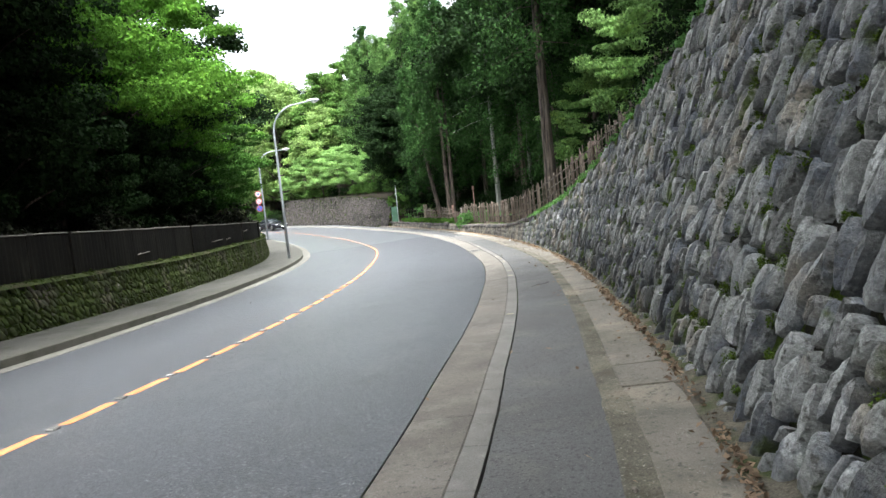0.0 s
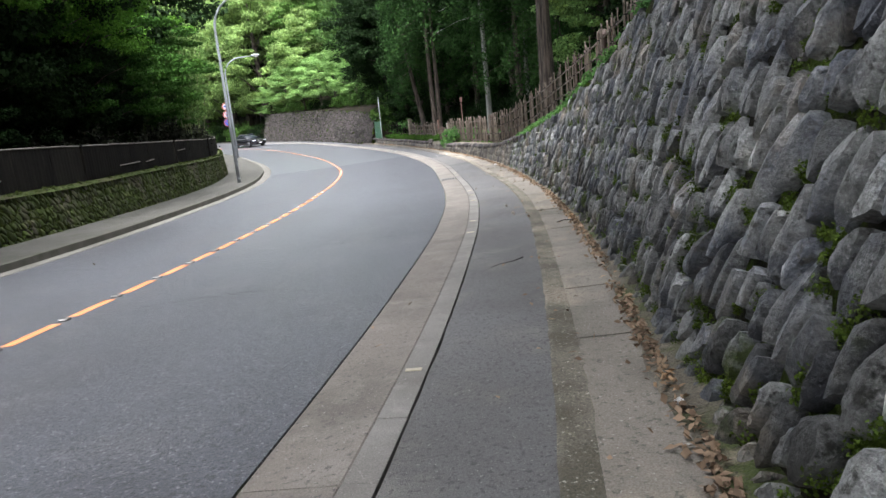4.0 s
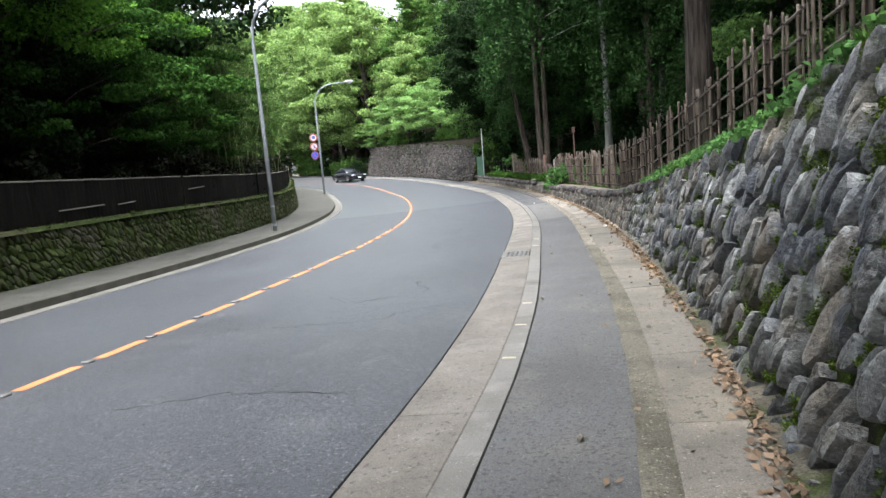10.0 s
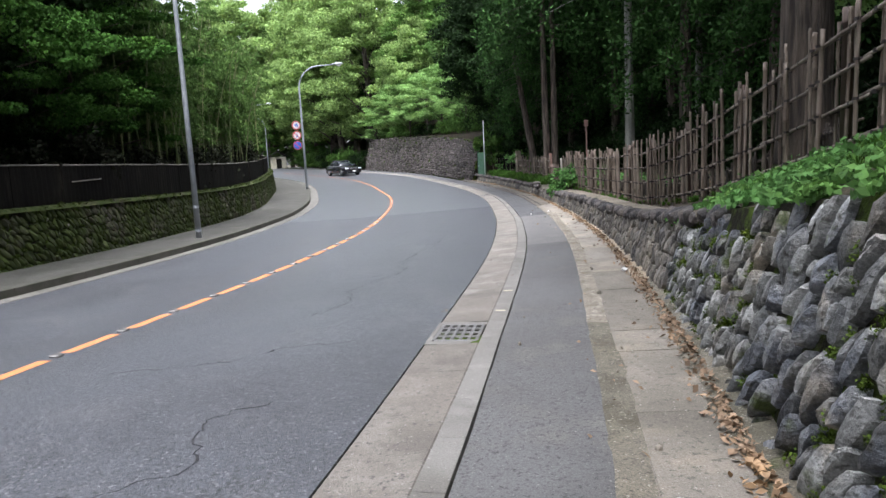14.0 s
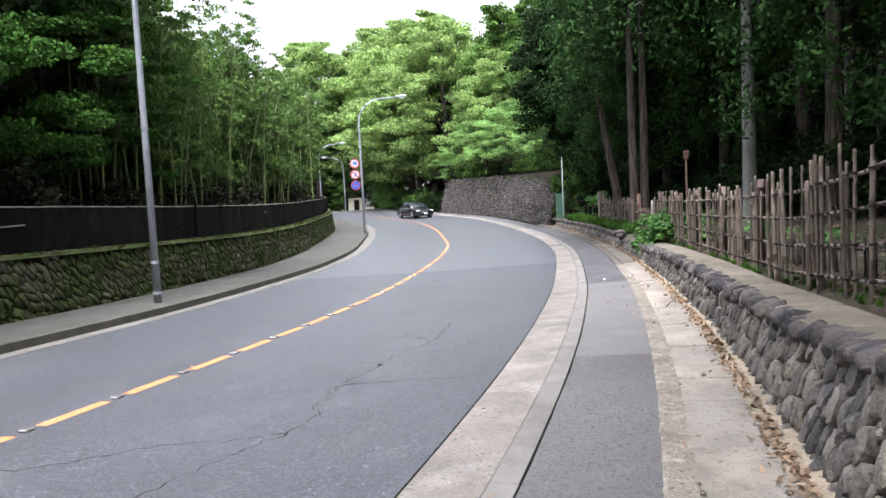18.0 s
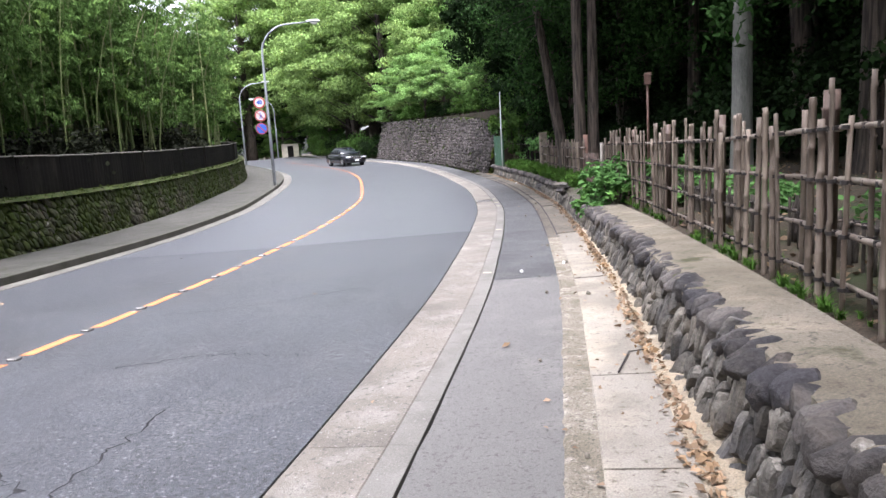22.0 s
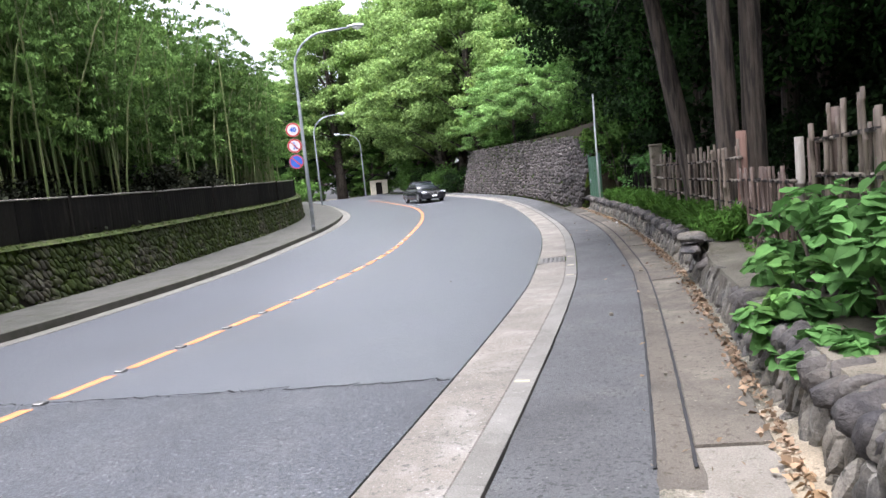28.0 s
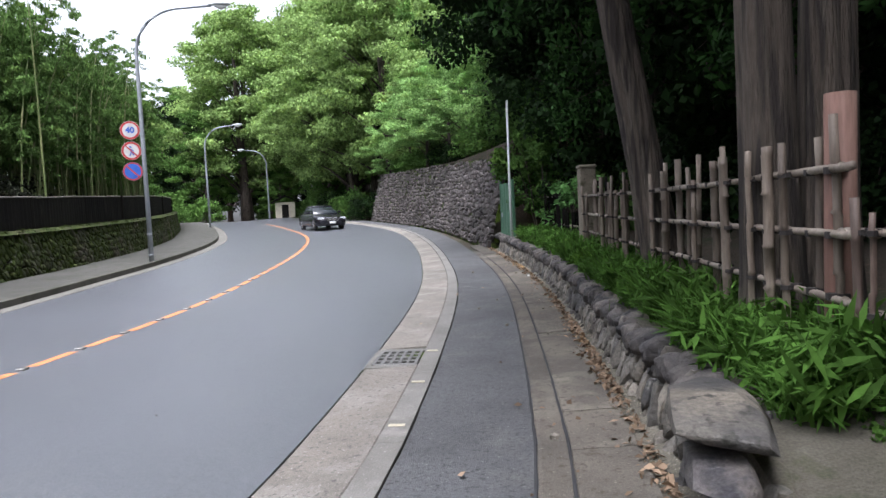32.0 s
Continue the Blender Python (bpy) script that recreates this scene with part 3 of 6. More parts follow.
def stone_meshes(count, seed, cuts=2):
    """Rough cobble shapes about 1 m across: x along the wall, z up, y out of it."""
    out = []
    for k in range(count):
        rnd = random.Random(seed + k)
        bm = bmesh.new()
        bmesh.ops.create_icosphere(bm, subdivisions=cuts, radius=0.5)
        off = Vector((rnd.uniform(0, 50), rnd.uniform(0, 50), rnd.uniform(0, 50)))
        p = rnd.uniform(3.0, 6.5)
        tip, skew = rnd.uniform(-0.15, 0.45), rnd.uniform(-0.35, 0.35)
        planes = [(Vector((rnd.gauss(0, 1), rnd.gauss(0, 0.25), rnd.gauss(0, 1))).normalized(), rnd.uniform(0.34, 0.47)) for _ in range(8)]
        planes += [(Vector((rnd.gauss(0, 0.3), -1, rnd.gauss(0, 0.24))).normalized(), rnd.uniform(0.16, 0.26)) for _ in range(3)]
        planes += [(Vector((rnd.gauss(0, 0.9), -1, rnd.gauss(0, 0.9))).normalized(), rnd.uniform(0.33, 0.42)) for _ in range(4)]
        for v in bm.verts:
            c = v.co
            r = (abs(c.x * 2) ** p + abs(c.y * 2) ** p + abs(c.z * 2) ** p) ** (-1 / p)
            c *= r * 1.04
            for nrm, d in planes:
                over = c.dot(nrm) - d
                if over > 0:
                    c -= nrm * over * 0.92
            c *= 1 + 0.12 * noise.noise(c * 3.0 + off) + 0.09 * noise.noise(c * 8 + off) + 0.03 * noise.noise(c * 19 + off)
            c.x = c.x * (1 - tip * (c.z + 0.1) if c.z > -0.1 else 1) + skew * c.z * 0.5
        me = bpy.data.meshes.new("stone")
        bm.to_mesh(me)
        bm.free()
        me.shade_smooth()
        me.set_sharp_from_angle(angle=radians(42))
        out.append(me)
    return out


def packed_stones(a, b, height, size, lean, seed, shrink, gap, loose):
    """Stones fitted to their neighbours: for each one its station, height, half sizes, and its outline as radii round the middle."""
    q = np.random.RandomState(seed)
    w0, h0 = size
    ss = np.linspace(a - 2, b + 2, 600)
    ks = np.array([min(1.0, max(0.6, height(s) / 1.6)) if shrink else 1.0 for s in ss])
    xs = np.concatenate([[0], np.cumsum((ss[1] - ss[0]) / (w0 * np.sqrt(ks[1:])))])
    cols = int(xs[-1]) + 6
    rows = int(max(height(s) for s in ss) / (h0 * 0.6 * 0.87)) + 4
    X = np.arange(cols)[None, :] + 0.5 * (np.arange(rows)[:, None] % 2) + q.uniform(-0.36, 0.36, (rows, cols)) - 3
    Y = 0.87 * np.arange(rows)[:, None] + q.uniform(-0.3, 0.3, (rows, cols)) - 0.1
    wt = q.uniform(-0.16, 0.16, (rows, cols))
    dead = q.uniform(size=(rows, cols)) < 0.1
    tl = math.tan(radians(lean))
    S = np.interp(X, xs, ss)
    for _ in range(3):
        K = np.interp(S, ss, ks)
        Z = Y * h0 * K
        S = np.interp(X - tl * Z / w0, xs, ss)
    M = 16
    ang = np.arange(M) * 2 * math.pi / M
    ux, uy = np.cos(ang), np.sin(ang)
    R = np.full((rows, cols, M), 0.95)
    W, H = w0 * np.sqrt(K), h0 * K

    def cut(nx, ny, d):
        d = np.maximum(d - gap * np.hypot(nx / W, ny / H), 0.12)
        c = nx[..., None] * ux + ny[..., None] * uy
        np.minimum(R, np.where(c > 0.02, d[..., None] / np.maximum(c, 0.02), 9), out=R)

    for i in range(-2, 3):
        for j in range(-3, 4):
            if i == 0 and j == 0:
                continue
            nX, nY, nW = (np.roll(np.roll(v, -i, 0), -j, 1) for v in (X, Y, wt))
            off = np.roll(np.roll(dead, -i, 0), -j, 1)
            r = np.arange(rows)[:, None] + i
            dx, dy = nX - X, nY - Y
            L = np.maximum(np.hypot(dx, dy), 0.2)
            d = np.where(off | (r < 0) | (r >= rows) | (L > 4), 9, L / 2 + (wt - nW) / (2 * L))
            cut(dx / L, dy / L, d)
    one = np.ones_like(X)
    top = np.array([[height(s) for s in line] for line in S])
    cut(0 * one, one, (top - Z) / H + q.uniform(-0.05, 0.2, X.shape) + gap / H)
    cut(0 * one, -one, Y + 0.3)
    R = (0.04 * np.roll(R, 1, 2) + 0.92 * R + 0.04 * np.roll(R, -1, 2)) * q.uniform(1 - loose, 0.99, (rows, cols, 1))
    keep = ~dead & (Z < top - 0.06) & (S > a) & (S < b) & (Y > -0.25)
    return [(S[k], Z[k], W[k], H[k], R[k]) for k in zip(*np.nonzero(keep))], tl, np.stack([ux, uy], 1)


def stone_wall(name, a, b, u_foot, height, batter, side, mats, size, label, lean, near=None, seed=1, lift=0.0, thick=0.45, depth=0.1, shrink=False, gap=0.012, loose=0.2, core=None):
    """A stone wall: a battered core with separate fitted stones proud of it. side: +1 stands right of the road. size: width, height of a stone."""
    verts, faces = [], []
    rows = stations(a, b, 0.5)
    for s in rows:
        h = height(s)
        for u, z in ((u_foot, -0.15), (u_foot + side * batter * h, h), (u_foot + side * (batter * h + thick), h), (u_foot + side * (batter * h + thick), -0.2)):
            verts.append(at(s, u, z + lift))
    for i in range(len(rows) - 1):
        for j in range(4):
            p, q = i * 4 + j, i * 4 + (j + 1) % 4
            faces.append((p, q, q + 4, p + 4) if side > 0 else (q, p, p + 4, q + 4))
    faces += [(0, 1, 2, 3), tuple(len(verts) - 4 + k for k in (3, 2, 1, 0))]
    wall = tagged(link(name, verts, faces, core or JOINT), label, "stone wall", kind="structure")
    stones, tl, ring = packed_stones(a, b, height, size, lean, seed, shrink, gap, loose)
    q = np.random.RandomState(seed + 50)
    M = len(ring)
    fa = []
    for k in range(3):
        fa += [(k * M + i, k * M + (i + 1) % M, (k + 1) * M + (i + 1) % M, (k + 1) * M + i) for i in range(M)]
    fa += [(3 * M + i, 3 * M + (i + 1) % M, 4 * M) for i in range(M)]
    if side < 0:
        fa = [f[::-1] for f in fa]
    singles, vs, fs, o, corners = 0, [], [], 0, []
    for s, z, W, H, R in stones:
        here = at(s, u_foot + side * batter * z, z + lift)
        along = (at(s + 0.2, u_foot + side * batter * z, z + lift) - here).normalized()
        up = (at(s, u_foot + side * batter * (z + 0.3), z + 0.3 + lift) - here) / 0.3
        out = along.cross(up).normalized() * -side
        d = depth * q.uniform(0.55, 1.25) * min(1.0, (W + H) / sum(size) + 0.2)
        tilt = q.normal(0, 0.2, 2) + (0, 0.12)
        cutters = [(q.uniform(0, 6.28), q.uniform(0.0, 0.4), q.uniform(0.8, 2.6)) for _ in range(4)]
        skin = []
        for scale, o_k in ((0.95, None), (1.0, 0.1), (0.94, 0.78), (0.62, 0.97), (0.0, 1.0)):
            r = R[:, None] * ring * scale * (1 + (q.normal(0, 0.03, (M, 1)) if 0 < scale < 0.9 else 0))
            if scale == 0.0:
                r = r[:1]
            if o_k is None:
                e = np.full(len(r), -0.05)
            else:
                g = o_k + (r @ tilt) * (0.4 + 0.6 * o_k)
                for phi, c, k in cutters:
                    g = np.minimum(g, 1.0 - k * np.maximum(0, r @ (math.cos(phi), math.sin(phi)) - c))
                e = 0.012 + d * np.maximum(g, 0.04) + q.normal(0, 0.003, len(r))
            dz = r[:, 1] * H
            skin.append(np.stack([r[:, 0] * W - tl * dz, dz, e], 1))
        co = np.concatenate(skin) @ np.array([along, up, out])
        k = int(np.argmax(R))
        tip = R[k] * ring[k] * 1.1
        corners.append((s, z, tuple(Vector(here) + along * (tip[0] * W - tl * tip[1] * H) + up * (tip[1] * H) + out * 0.02)))
        if near and near[0] <= s <= near[1] and singles < 300 and z < near[2]:
            me = bpy.data.meshes.new("stone")
            me.from_pydata(co.tolist(), [], fa)
            me.materials.append(mats[0])
            me.shade_smooth()
            me.set_sharp_from_angle(angle=radians(38))
            ob = new("stone", me)
            ob.location = here
            ob.parent = wall
            singles += 1
        else:
            vs.append(co + np.array(here))
            fs += [tuple(n + o for n in f) for f in fa]
            o += len(co)
    if vs:
        ob = link("stones", np.concatenate(vs), fs, mats[0], wall, smooth=True)
        ob.data.set_sharp_from_angle(angle=radians(38))
        tagged(ob, "many rough stones set in the wall", kind="stuff")
    return corners


wall_corners = stone_wall("wall_stone_footway", -14, 24.5, U_WALL + 0.05, wall_height, BATTER, 1, [STONE], (0.142, 0.35), "battered retaining wall of rough grey field stones with moss", 20, near=(4, 22, 0.75), depth=0.07, shrink=True, gap=0.017, loose=0.28)
stone_wall("wall_stone_low", 24.5, 59.5, U_WALL + 0.03, wall_height, BATTER, 1, [LOWSTONE], (0.14, 0.36), "low mortared wall of brownish field stones below a ledge", 8, near=(28, 46, 9), depth=0.06, shrink=True, gap=0.007, loose=0.12, core=MORTAR, seed=5)
far_corners = stone_wall("wall_stone_far_side", S0, 100, U_LWALL - 0.03, far_wall_height, 0.12, -1, [MOSSY], (0.15, 0.25), "low mossy stone wall below a dark board fence", 30, lift=0.13, near=(16, 44, 0.4), seed=2, depth=0.07)
stone_wall("wall_stone_bend", 60.5, 85, 6.05, lambda s: float(np.interp(s, [60.5, 66, 75, 85], [2.5, 2.9, 3.2, 3.2])), 0.25, 1, [FARSTONE], (0.3, 0.2), "tall brown stone retaining wall at the bend", 5, near=(60, 70, 1.2), seed=3, depth=0.08)

# ---- gutter, kerbs, drain slabs, road markings ----


def piece(name, a, b, u0, u1, top, bottom, mat, parent=None, tilt=0.0, cuts=2):
    """A slab that follows the road between two stations, with chamfered edges."""
    bm = bmesh.new()
    rows = stations(a, b, (b - a) / cuts)
    rings = []
    c = 0.012
    for s in rows:
        rings.append([bm.verts.new(at(s, u, z)) for u, z in ((u0, bottom), (u0, top - c), (u0 + c, top), (u1 - c, top + tilt), (u1, top + tilt - c), (u1, bottom))])
    for q, w in zip(rings, rings[1:]):
        for k in range(5):
            bm.faces.new((q[k], q[k + 1], w[k + 1], w[k]))
    bm.faces.new(rings[0][::-1])
    bm.faces.new(rings[-1])
    bmesh.ops.recalc_face_normals(bm, faces=bm.faces)
    return part(name, bm, mat, parent)


rnd = random.Random(21)
gutter = empty("gutter", Matrix(), "concrete gutter slabs with a flush kerb along the footway", "gutter")
gutter["kind"] = "structure"
GRATES = (23.1, 48.25)
s = -13.6
while s < 96:
    n = s + 3.25
    cuts = sorted([s, n] + [g + d for g in GRATES for d in (-0.13, 0.72) if s < g + d < n])
    for a, b in zip(cuts, cuts[1:]):
        if not any(abs((a + b) / 2 - g - 0.3) < 0.4 for g in GRATES):
            piece("gutter_slab", a + 0.004, b - 0.004, U_EDGE + 0.012, U_KERB + 0.0005, 0.006, -0.08, CONCRETE_DARK if a < 24 else CONCRETE, gutter, 0.008, cuts=3)
    s = n
k = 0
s = -13.6
kerb = bmesh.new()
box(kerb, -0.087, -0.3228, -0.12, 0.085, 0.3228, 0.0, 0.0025)
kerb_data = bpy.data.meshes.new("kerb_block")
kerb.to_mesh(kerb_data)
kerb.free()
kerb_data.materials.append(KERB)
while s < 97:
    ob = new("kerb_block", kerb_data)
    p, q = at(s, (U_KERB + U_WALK) / 2, 0.018), at(s + 0.65, (U_KERB + U_WALK) / 2, 0.018)
    ob.matrix_world = Matrix.Translation((p + q) / 2 + Vector((0, 0, rnd.uniform(-0.0015, 0.0015)))) @ (q - p).to_track_quat("Y", "Z").to_matrix().to_4x4() @ Matrix.Diagonal((1, (q - p).length / 0.65, 1, 1))
    ob.parent = gutter
    s += 0.65
s = -13.7
far_kerb = empty("kerb_far_side", Matrix(), "raised grey concrete kerb of the opposite footway", "kerb")
far_kerb["kind"] = "structure"
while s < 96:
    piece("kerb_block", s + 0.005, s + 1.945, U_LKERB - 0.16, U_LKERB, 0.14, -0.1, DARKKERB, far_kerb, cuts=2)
    s += 1.95
drain = empty("drain_cover_row", Matrix(), "row of worn concrete drain slabs at the wall foot", "drain cover")
drain["kind"] = "structure"
s = -10.0
while s < 61.5:
    n = s + 0.65 * rnd.choice((1, 1, 2, 2, 3))
    piece("drain_slab", s + 0.006, n - 0.006, U_SLAB, U_WALL - 0.09 + rnd.uniform(-0.015, 0.015), 0.024 + rnd.uniform(-0.006, 0.008), -0.06, SLAB if s < 25.5 else SLAB_PALE if s < 39.6 else SLAB_BROWN, drain, 0.006, cuts=2)
    s = n


def grate(s0):
    e = empty("drain_grate", Matrix(), "grey iron drain grate with slots set in the gutter", "drain grate", "gutter grates")
    L, W = 0.58, 0.40
    m = Matrix.Translation(at(s0 + 0.3, 4.28, 0.012)) @ Matrix.Rotation(heading(s0), 4, "Z")
    for i in range(6):
        x = -W / 2 + W * i / 5
        part("bar", box(bmesh.new(), x - 0.016, -L / 2, -0.05, x + 0.016, L / 2, 0.0, 0.003, m), IRON, e)
    for j in range(5):
        y = -L / 2 + L * j / 4
        part("cross_bar", box(bmesh.new(), -W / 2, y - 0.022, -0.05, W / 2, y + 0.022, 0.001, 0.003, m), IRON, e)
    bm = bmesh.new()
    for x0, y0, x1, y1 in ((-W / 2 - 0.07, -L / 2 - 0.12, W / 2 + 0.03, -L / 2 - 0.02), (-W / 2 - 0.07, L / 2 + 0.02, W / 2 + 0.03, L / 2 + 0.12), (-W / 2 - 0.07, -L / 2 - 0.02, -W / 2 - 0.02, L / 2 + 0.02)):
        box(bm, x0, y0, -0.06, x1, y1, -0.004, 0.004, m)
    part("surround", bm, KERB, e, "pale concrete surround")
    bm = bmesh.new()
    box(bm, -W / 2 - 0.02, -L / 2 - 0.02, -0.3, W / 2 + 0.03, L / 2 + 0.02, -0.058, 0, m)
    part("pit", bm, CORD, e, "dark pit below the bars")


for g in GRATES:
    grate(g)

s = 4.42 - 16 * 1.093
while s < 92:
    host = road if s + 0.5 < JOIN else road_new
    a, b = s + 0.24, s + 1.03
    bm = bmesh.new()
    rows = [[bm.verts.new(at(q, u, 0.004)) for u in (-0.075, 0.075)] for q in stations(a, b, 0.23)]
    for q, w in zip(rows, rows[1:]):
        bm.faces.new((q[0], q[1], w[1], w[0]))
    part("line_dash", bm, ORANGE, host)
    if s < 60:
        m = Matrix.Translation(at(s + 0.09, 0, 0.004)) @ Matrix.Rotation(heading(s), 4, "Z")
        if s < 4.42 - 15.5 * 1.093:
            e = empty("road_stud", m, "small silver reflective stud on the middle line", "road stud", "studs along the middle line")
            bm = bmesh.new()
            box(bm, -0.06, -0.045, -0.01, 0.06, 0.045, 0.024, 0.009)
            part("housing", bm, IRON, e)
            bm = bmesh.new()
            box(bm, -0.04, -0.05, 0.006, 0.04, -0.038, 0.018, 0.003)
            part("reflector", bm, STUD, e, "white reflector strip")
            stud = e
        else:
            copy_thing(stud, m)
    s += 1.093

for i, s in enumerate((7.24, 12.7, 13.85, 16.8, 17.9, 18.9, 24.25, 25.4, 36.9, 41.35, 46.5, 47.55, 48.7)):
    bm = bmesh.new()
    box(bm, -0.055, -0.02, -0.004, 0.055, 0.02, 0.005, 0.002)
    ob = part("kerb_reflector", bm, CREAM, None)
    ob.matrix_world = Matrix.Translation(at(s, 4.6, 0.021)) @ Matrix.Rotation(heading(s) + rnd.uniform(-0.05, 0.05), 4, "Z")
    tagged(ob, "small cream reflector plate on the kerb", "reflector", "kerb reflectors")


def crack(points, host, width=0.012, seed=0, mat=None, dz=0.0045):
    """A fine wandering crack through (station, offset) points."""
    r = random.Random(seed)
    pts = []
    for (a, u), (b, v) in zip(points, points[1:]):
        n = max(2, int(math.hypot(b - a, v - u) / 0.06))
        pts += [(a + (b - a) * i / n + r.gauss(0, 0.026), u + (v - u) * i / n + r.gauss(0, 0.026)) for i in range(n)]
    bm = bmesh.new()
    rows = []
    for i, (a, u) in enumerate(pts):
        d = Vector((pts[min(i + 1, len(pts) - 1)][0] - pts[max(i - 1, 0)][0], pts[min(i + 1, len(pts) - 1)][1] - pts[max(i - 1, 0)][1]))
        d = d.normalized() if d.length > 0 else Vector((1, 0))
        w = width * r.uniform(0.25, 1.0) / 2
        rows.append([bm.verts.new(at(a - d.y * w * q, u + d.x * w * q, dz)) for q in (-1, 1)])
    for q, w in zip(rows, rows[1:]):
        bm.faces.new((q[0], q[1], w[1], w[0]))
    return part("crack", bm, mat or CRACK, host)


for i, pts in enumerate((
    [(13.3, -0.3), (13.2, 0.6), (13.15, 1.4), (13.3, 2.3), (13.45, 2.8), (13.45, 4.0)],
    [(13.5, 0.4), (13.4, -1.2), (13.9, -2.4), (14.1, -3.2)],
    [(18.75, 1.0), (18.7, 2.2), (18.74, 3.0), (19.0, 3.05), (19.3, 3.6)],
    [(19.9, 2.2), (20.1, 2.8), (20.5, 3.15), (21.2, 2.85), (21.6, 3.2)],
    [(20.1, 2.8), (20.0, 2.1), (20.6, 1.6)],
    [(22.4, 1.2), (22.6, 2.1), (23.1, 2.6), (23.2, 3.3)],
    [(27.0, 2.4), (27.5, 2.7), (28.0, 2.7), (28.7, 2.35), (29.3, 2.4), (30.3, 2.55), (31.2, 2.8), (32.6, 2.7)],
    [(28.6, 1.6), (29.0, 2.5), (29.2, 3.3), (29.2, 3.8)],
    [(24.5, 2.2), (25.3, 2.5), (26.1, 2.2), (27.0, 2.4)],
    [(27.5, 2.7), (27.2, 1.7), (26.6, 0.9), (26.5, 0.3)],
    [(30.3, 2.5), (30.6, 3.2), (31.4, 3.5)],
    [(31.2, 2.8), (31.6, 2.1), (31.5, 1.2)],
    [(35.7, 0.6), (35.8, 1.3), (36.1, 2.0), (36.6, 3.0)],
    [(33.6, 1.4), (33.9, 2.3), (33.7, 3.4)],
    [(16.0, 1.6), (16.3, 2.4), (16.2, 3.5)],
    [(10.2, 0.8), (10.4, 1.8), (10.3, 2.6)],
    [(21.5, -2.6), (21.9, -1.6), (21.8, -0.8)],
)):
    crack(pts, road, 0.019, i)
crack([(JOIN, -3.7), (JOIN + 0.05, 0), (JOIN - 0.05, 4.0)], road_new, 0.035, 50)
for i, s in enumerate((26.2, 36.4)):
    crack([(s, 4.74), (s - 0.05, 5.48)], footway if s < 36.4 else road_new, 0.02, 60 + i, dz=0.026)

# ---- leaf litter, twigs, gravel ----


def scatter_leaves(name, count, place, size, mat, label, seed, flat=0.25):
    r = np.random.RandomState(seed)
    pts = np.array([tuple(place(r)) for _ in range(count)])
    a = r.normal(size=(count, 3))
    a[:, 2] *= flat
    a /= np.linalg.norm(a, axis=1, keepdims=True)
    up = np.array((0, 0, 1.0)) + r.normal(size=(count, 3)) * flat
    b = np.cross(a, up)
    b /= np.linalg.norm(b, axis=1, keepdims=True)
    L = size * r.uniform(0.5, 1.3, (count, 1))
    W = L * r.uniform(0.16, 0.34, (count, 1))
    v = np.stack([pts - a * L / 2, pts - b * W, pts + a * L / 2, pts + b * W + np.array((0, 0, 0.01))], 1).reshape(-1, 3)
    ob = new(name, mesh_np(name, v, np.arange(count * 4).reshape(count, 4), mat))
    return tagged(ob, label, "leaves", kind="stuff")


def foot_place(r):
    s = r.uniform(-8, 61)
    # heaped in places along the wall
    while noise.noise(Vector((s * 0.6, 3.1, 0))) < r.uniform(-0.5, 0.35):
        s = r.uniform(-8, 61)
    d = abs(r.normal(0, 0.055))
    return at(s, U_WALL - 0.04 - d, 0.04 + r.uniform(0, 0.03) * max(0, 1 - d * 4))


def stray_place(r):
    return at(r.uniform(-6, 60), r.uniform(U_SLAB - 0.3, U_WALL - 0.1), 0.038)


def road_place(r):
    return at(r.uniform(-4, 55), r.choice([r.uniform(4.0, 5.6), r.uniform(-4, 5)]), 0.04)


def mesh_np(name, v, f, mat):
    me = bpy.data.meshes.new(name)
    n, k = f.shape
    me.vertices.add(len(v))
    me.vertices.foreach_set("co", np.ascontiguousarray(v, dtype=np.float32).ravel())
    me.loops.add(n * k)
    me.loops.foreach_set("vertex_index", f.ravel().astype(np.int32))
    me.polygons.add(n)
    me.polygons.foreach_set("loop_start", np.arange(0, n * k, k, dtype=np.int32))
    me.update(calc_edges=True)
    me.materials.append(mat)
    return me


scatter_leaves("leaf_litter", 8000, foot_place, 0.058, L_DRY, "dry brown fallen leaves along the wall foot", 1, 0.45)
scatter_leaves("stray_leaves", 260, stray_place, 0.05, L_DRY, "stray dry leaves on the drain slabs", 2, 0.3)
scatter_leaves("stray_leaves", 70, road_place, 0.07, L_DRY, "a few dry leaves on the gutter and footway", 3, 0.3)


def twig(points, r, label):
    bm = bmesh.new()
    tube(bm, [at(s, u, z) for s, u, z in points], r, 6)
    return tagged(part("twig", bm, CORD, None, smooth=True), label, "twig", "fallen twigs")


twig([(9.98, 4.97, 0.035), (10.1, 5.08, 0.05), (10.2, 5.22, 0.04), (10.33, 5.33, 0.045)], [0.002, 0.004, 0.005, 0.009], "thin dark fallen twig on the footway")
twig([(12.5, 5.85, 0.045), (12.55, 5.95, 0.06), (12.5, 6.05, 0.05)], 0.007, "short dark twig on the drain slab")
twig([(32.9, 5.85, 0.045), (33.3, 5.95, 0.055), (33.35, 6.05, 0.05)], 0.007, "short dark twig on the drain slab")
bm = bmesh.new()
bmesh.ops.create_icosphere(bm, subdivisions=3, radius=0.04)
for v in bm.verts:
    v.co *= 1 + 0.5 * noise.noise(v.co * 22)
    v.co.z = v.co.z * 0.6 + 0.025
ob = part("crumpled_paper", bm, WHITE, None)
ob.matrix_world = Matrix.Translation(at(26.31, 6.0, 0.03))
tagged(ob, "crumpled white paper lying at the wall foot", "litter")
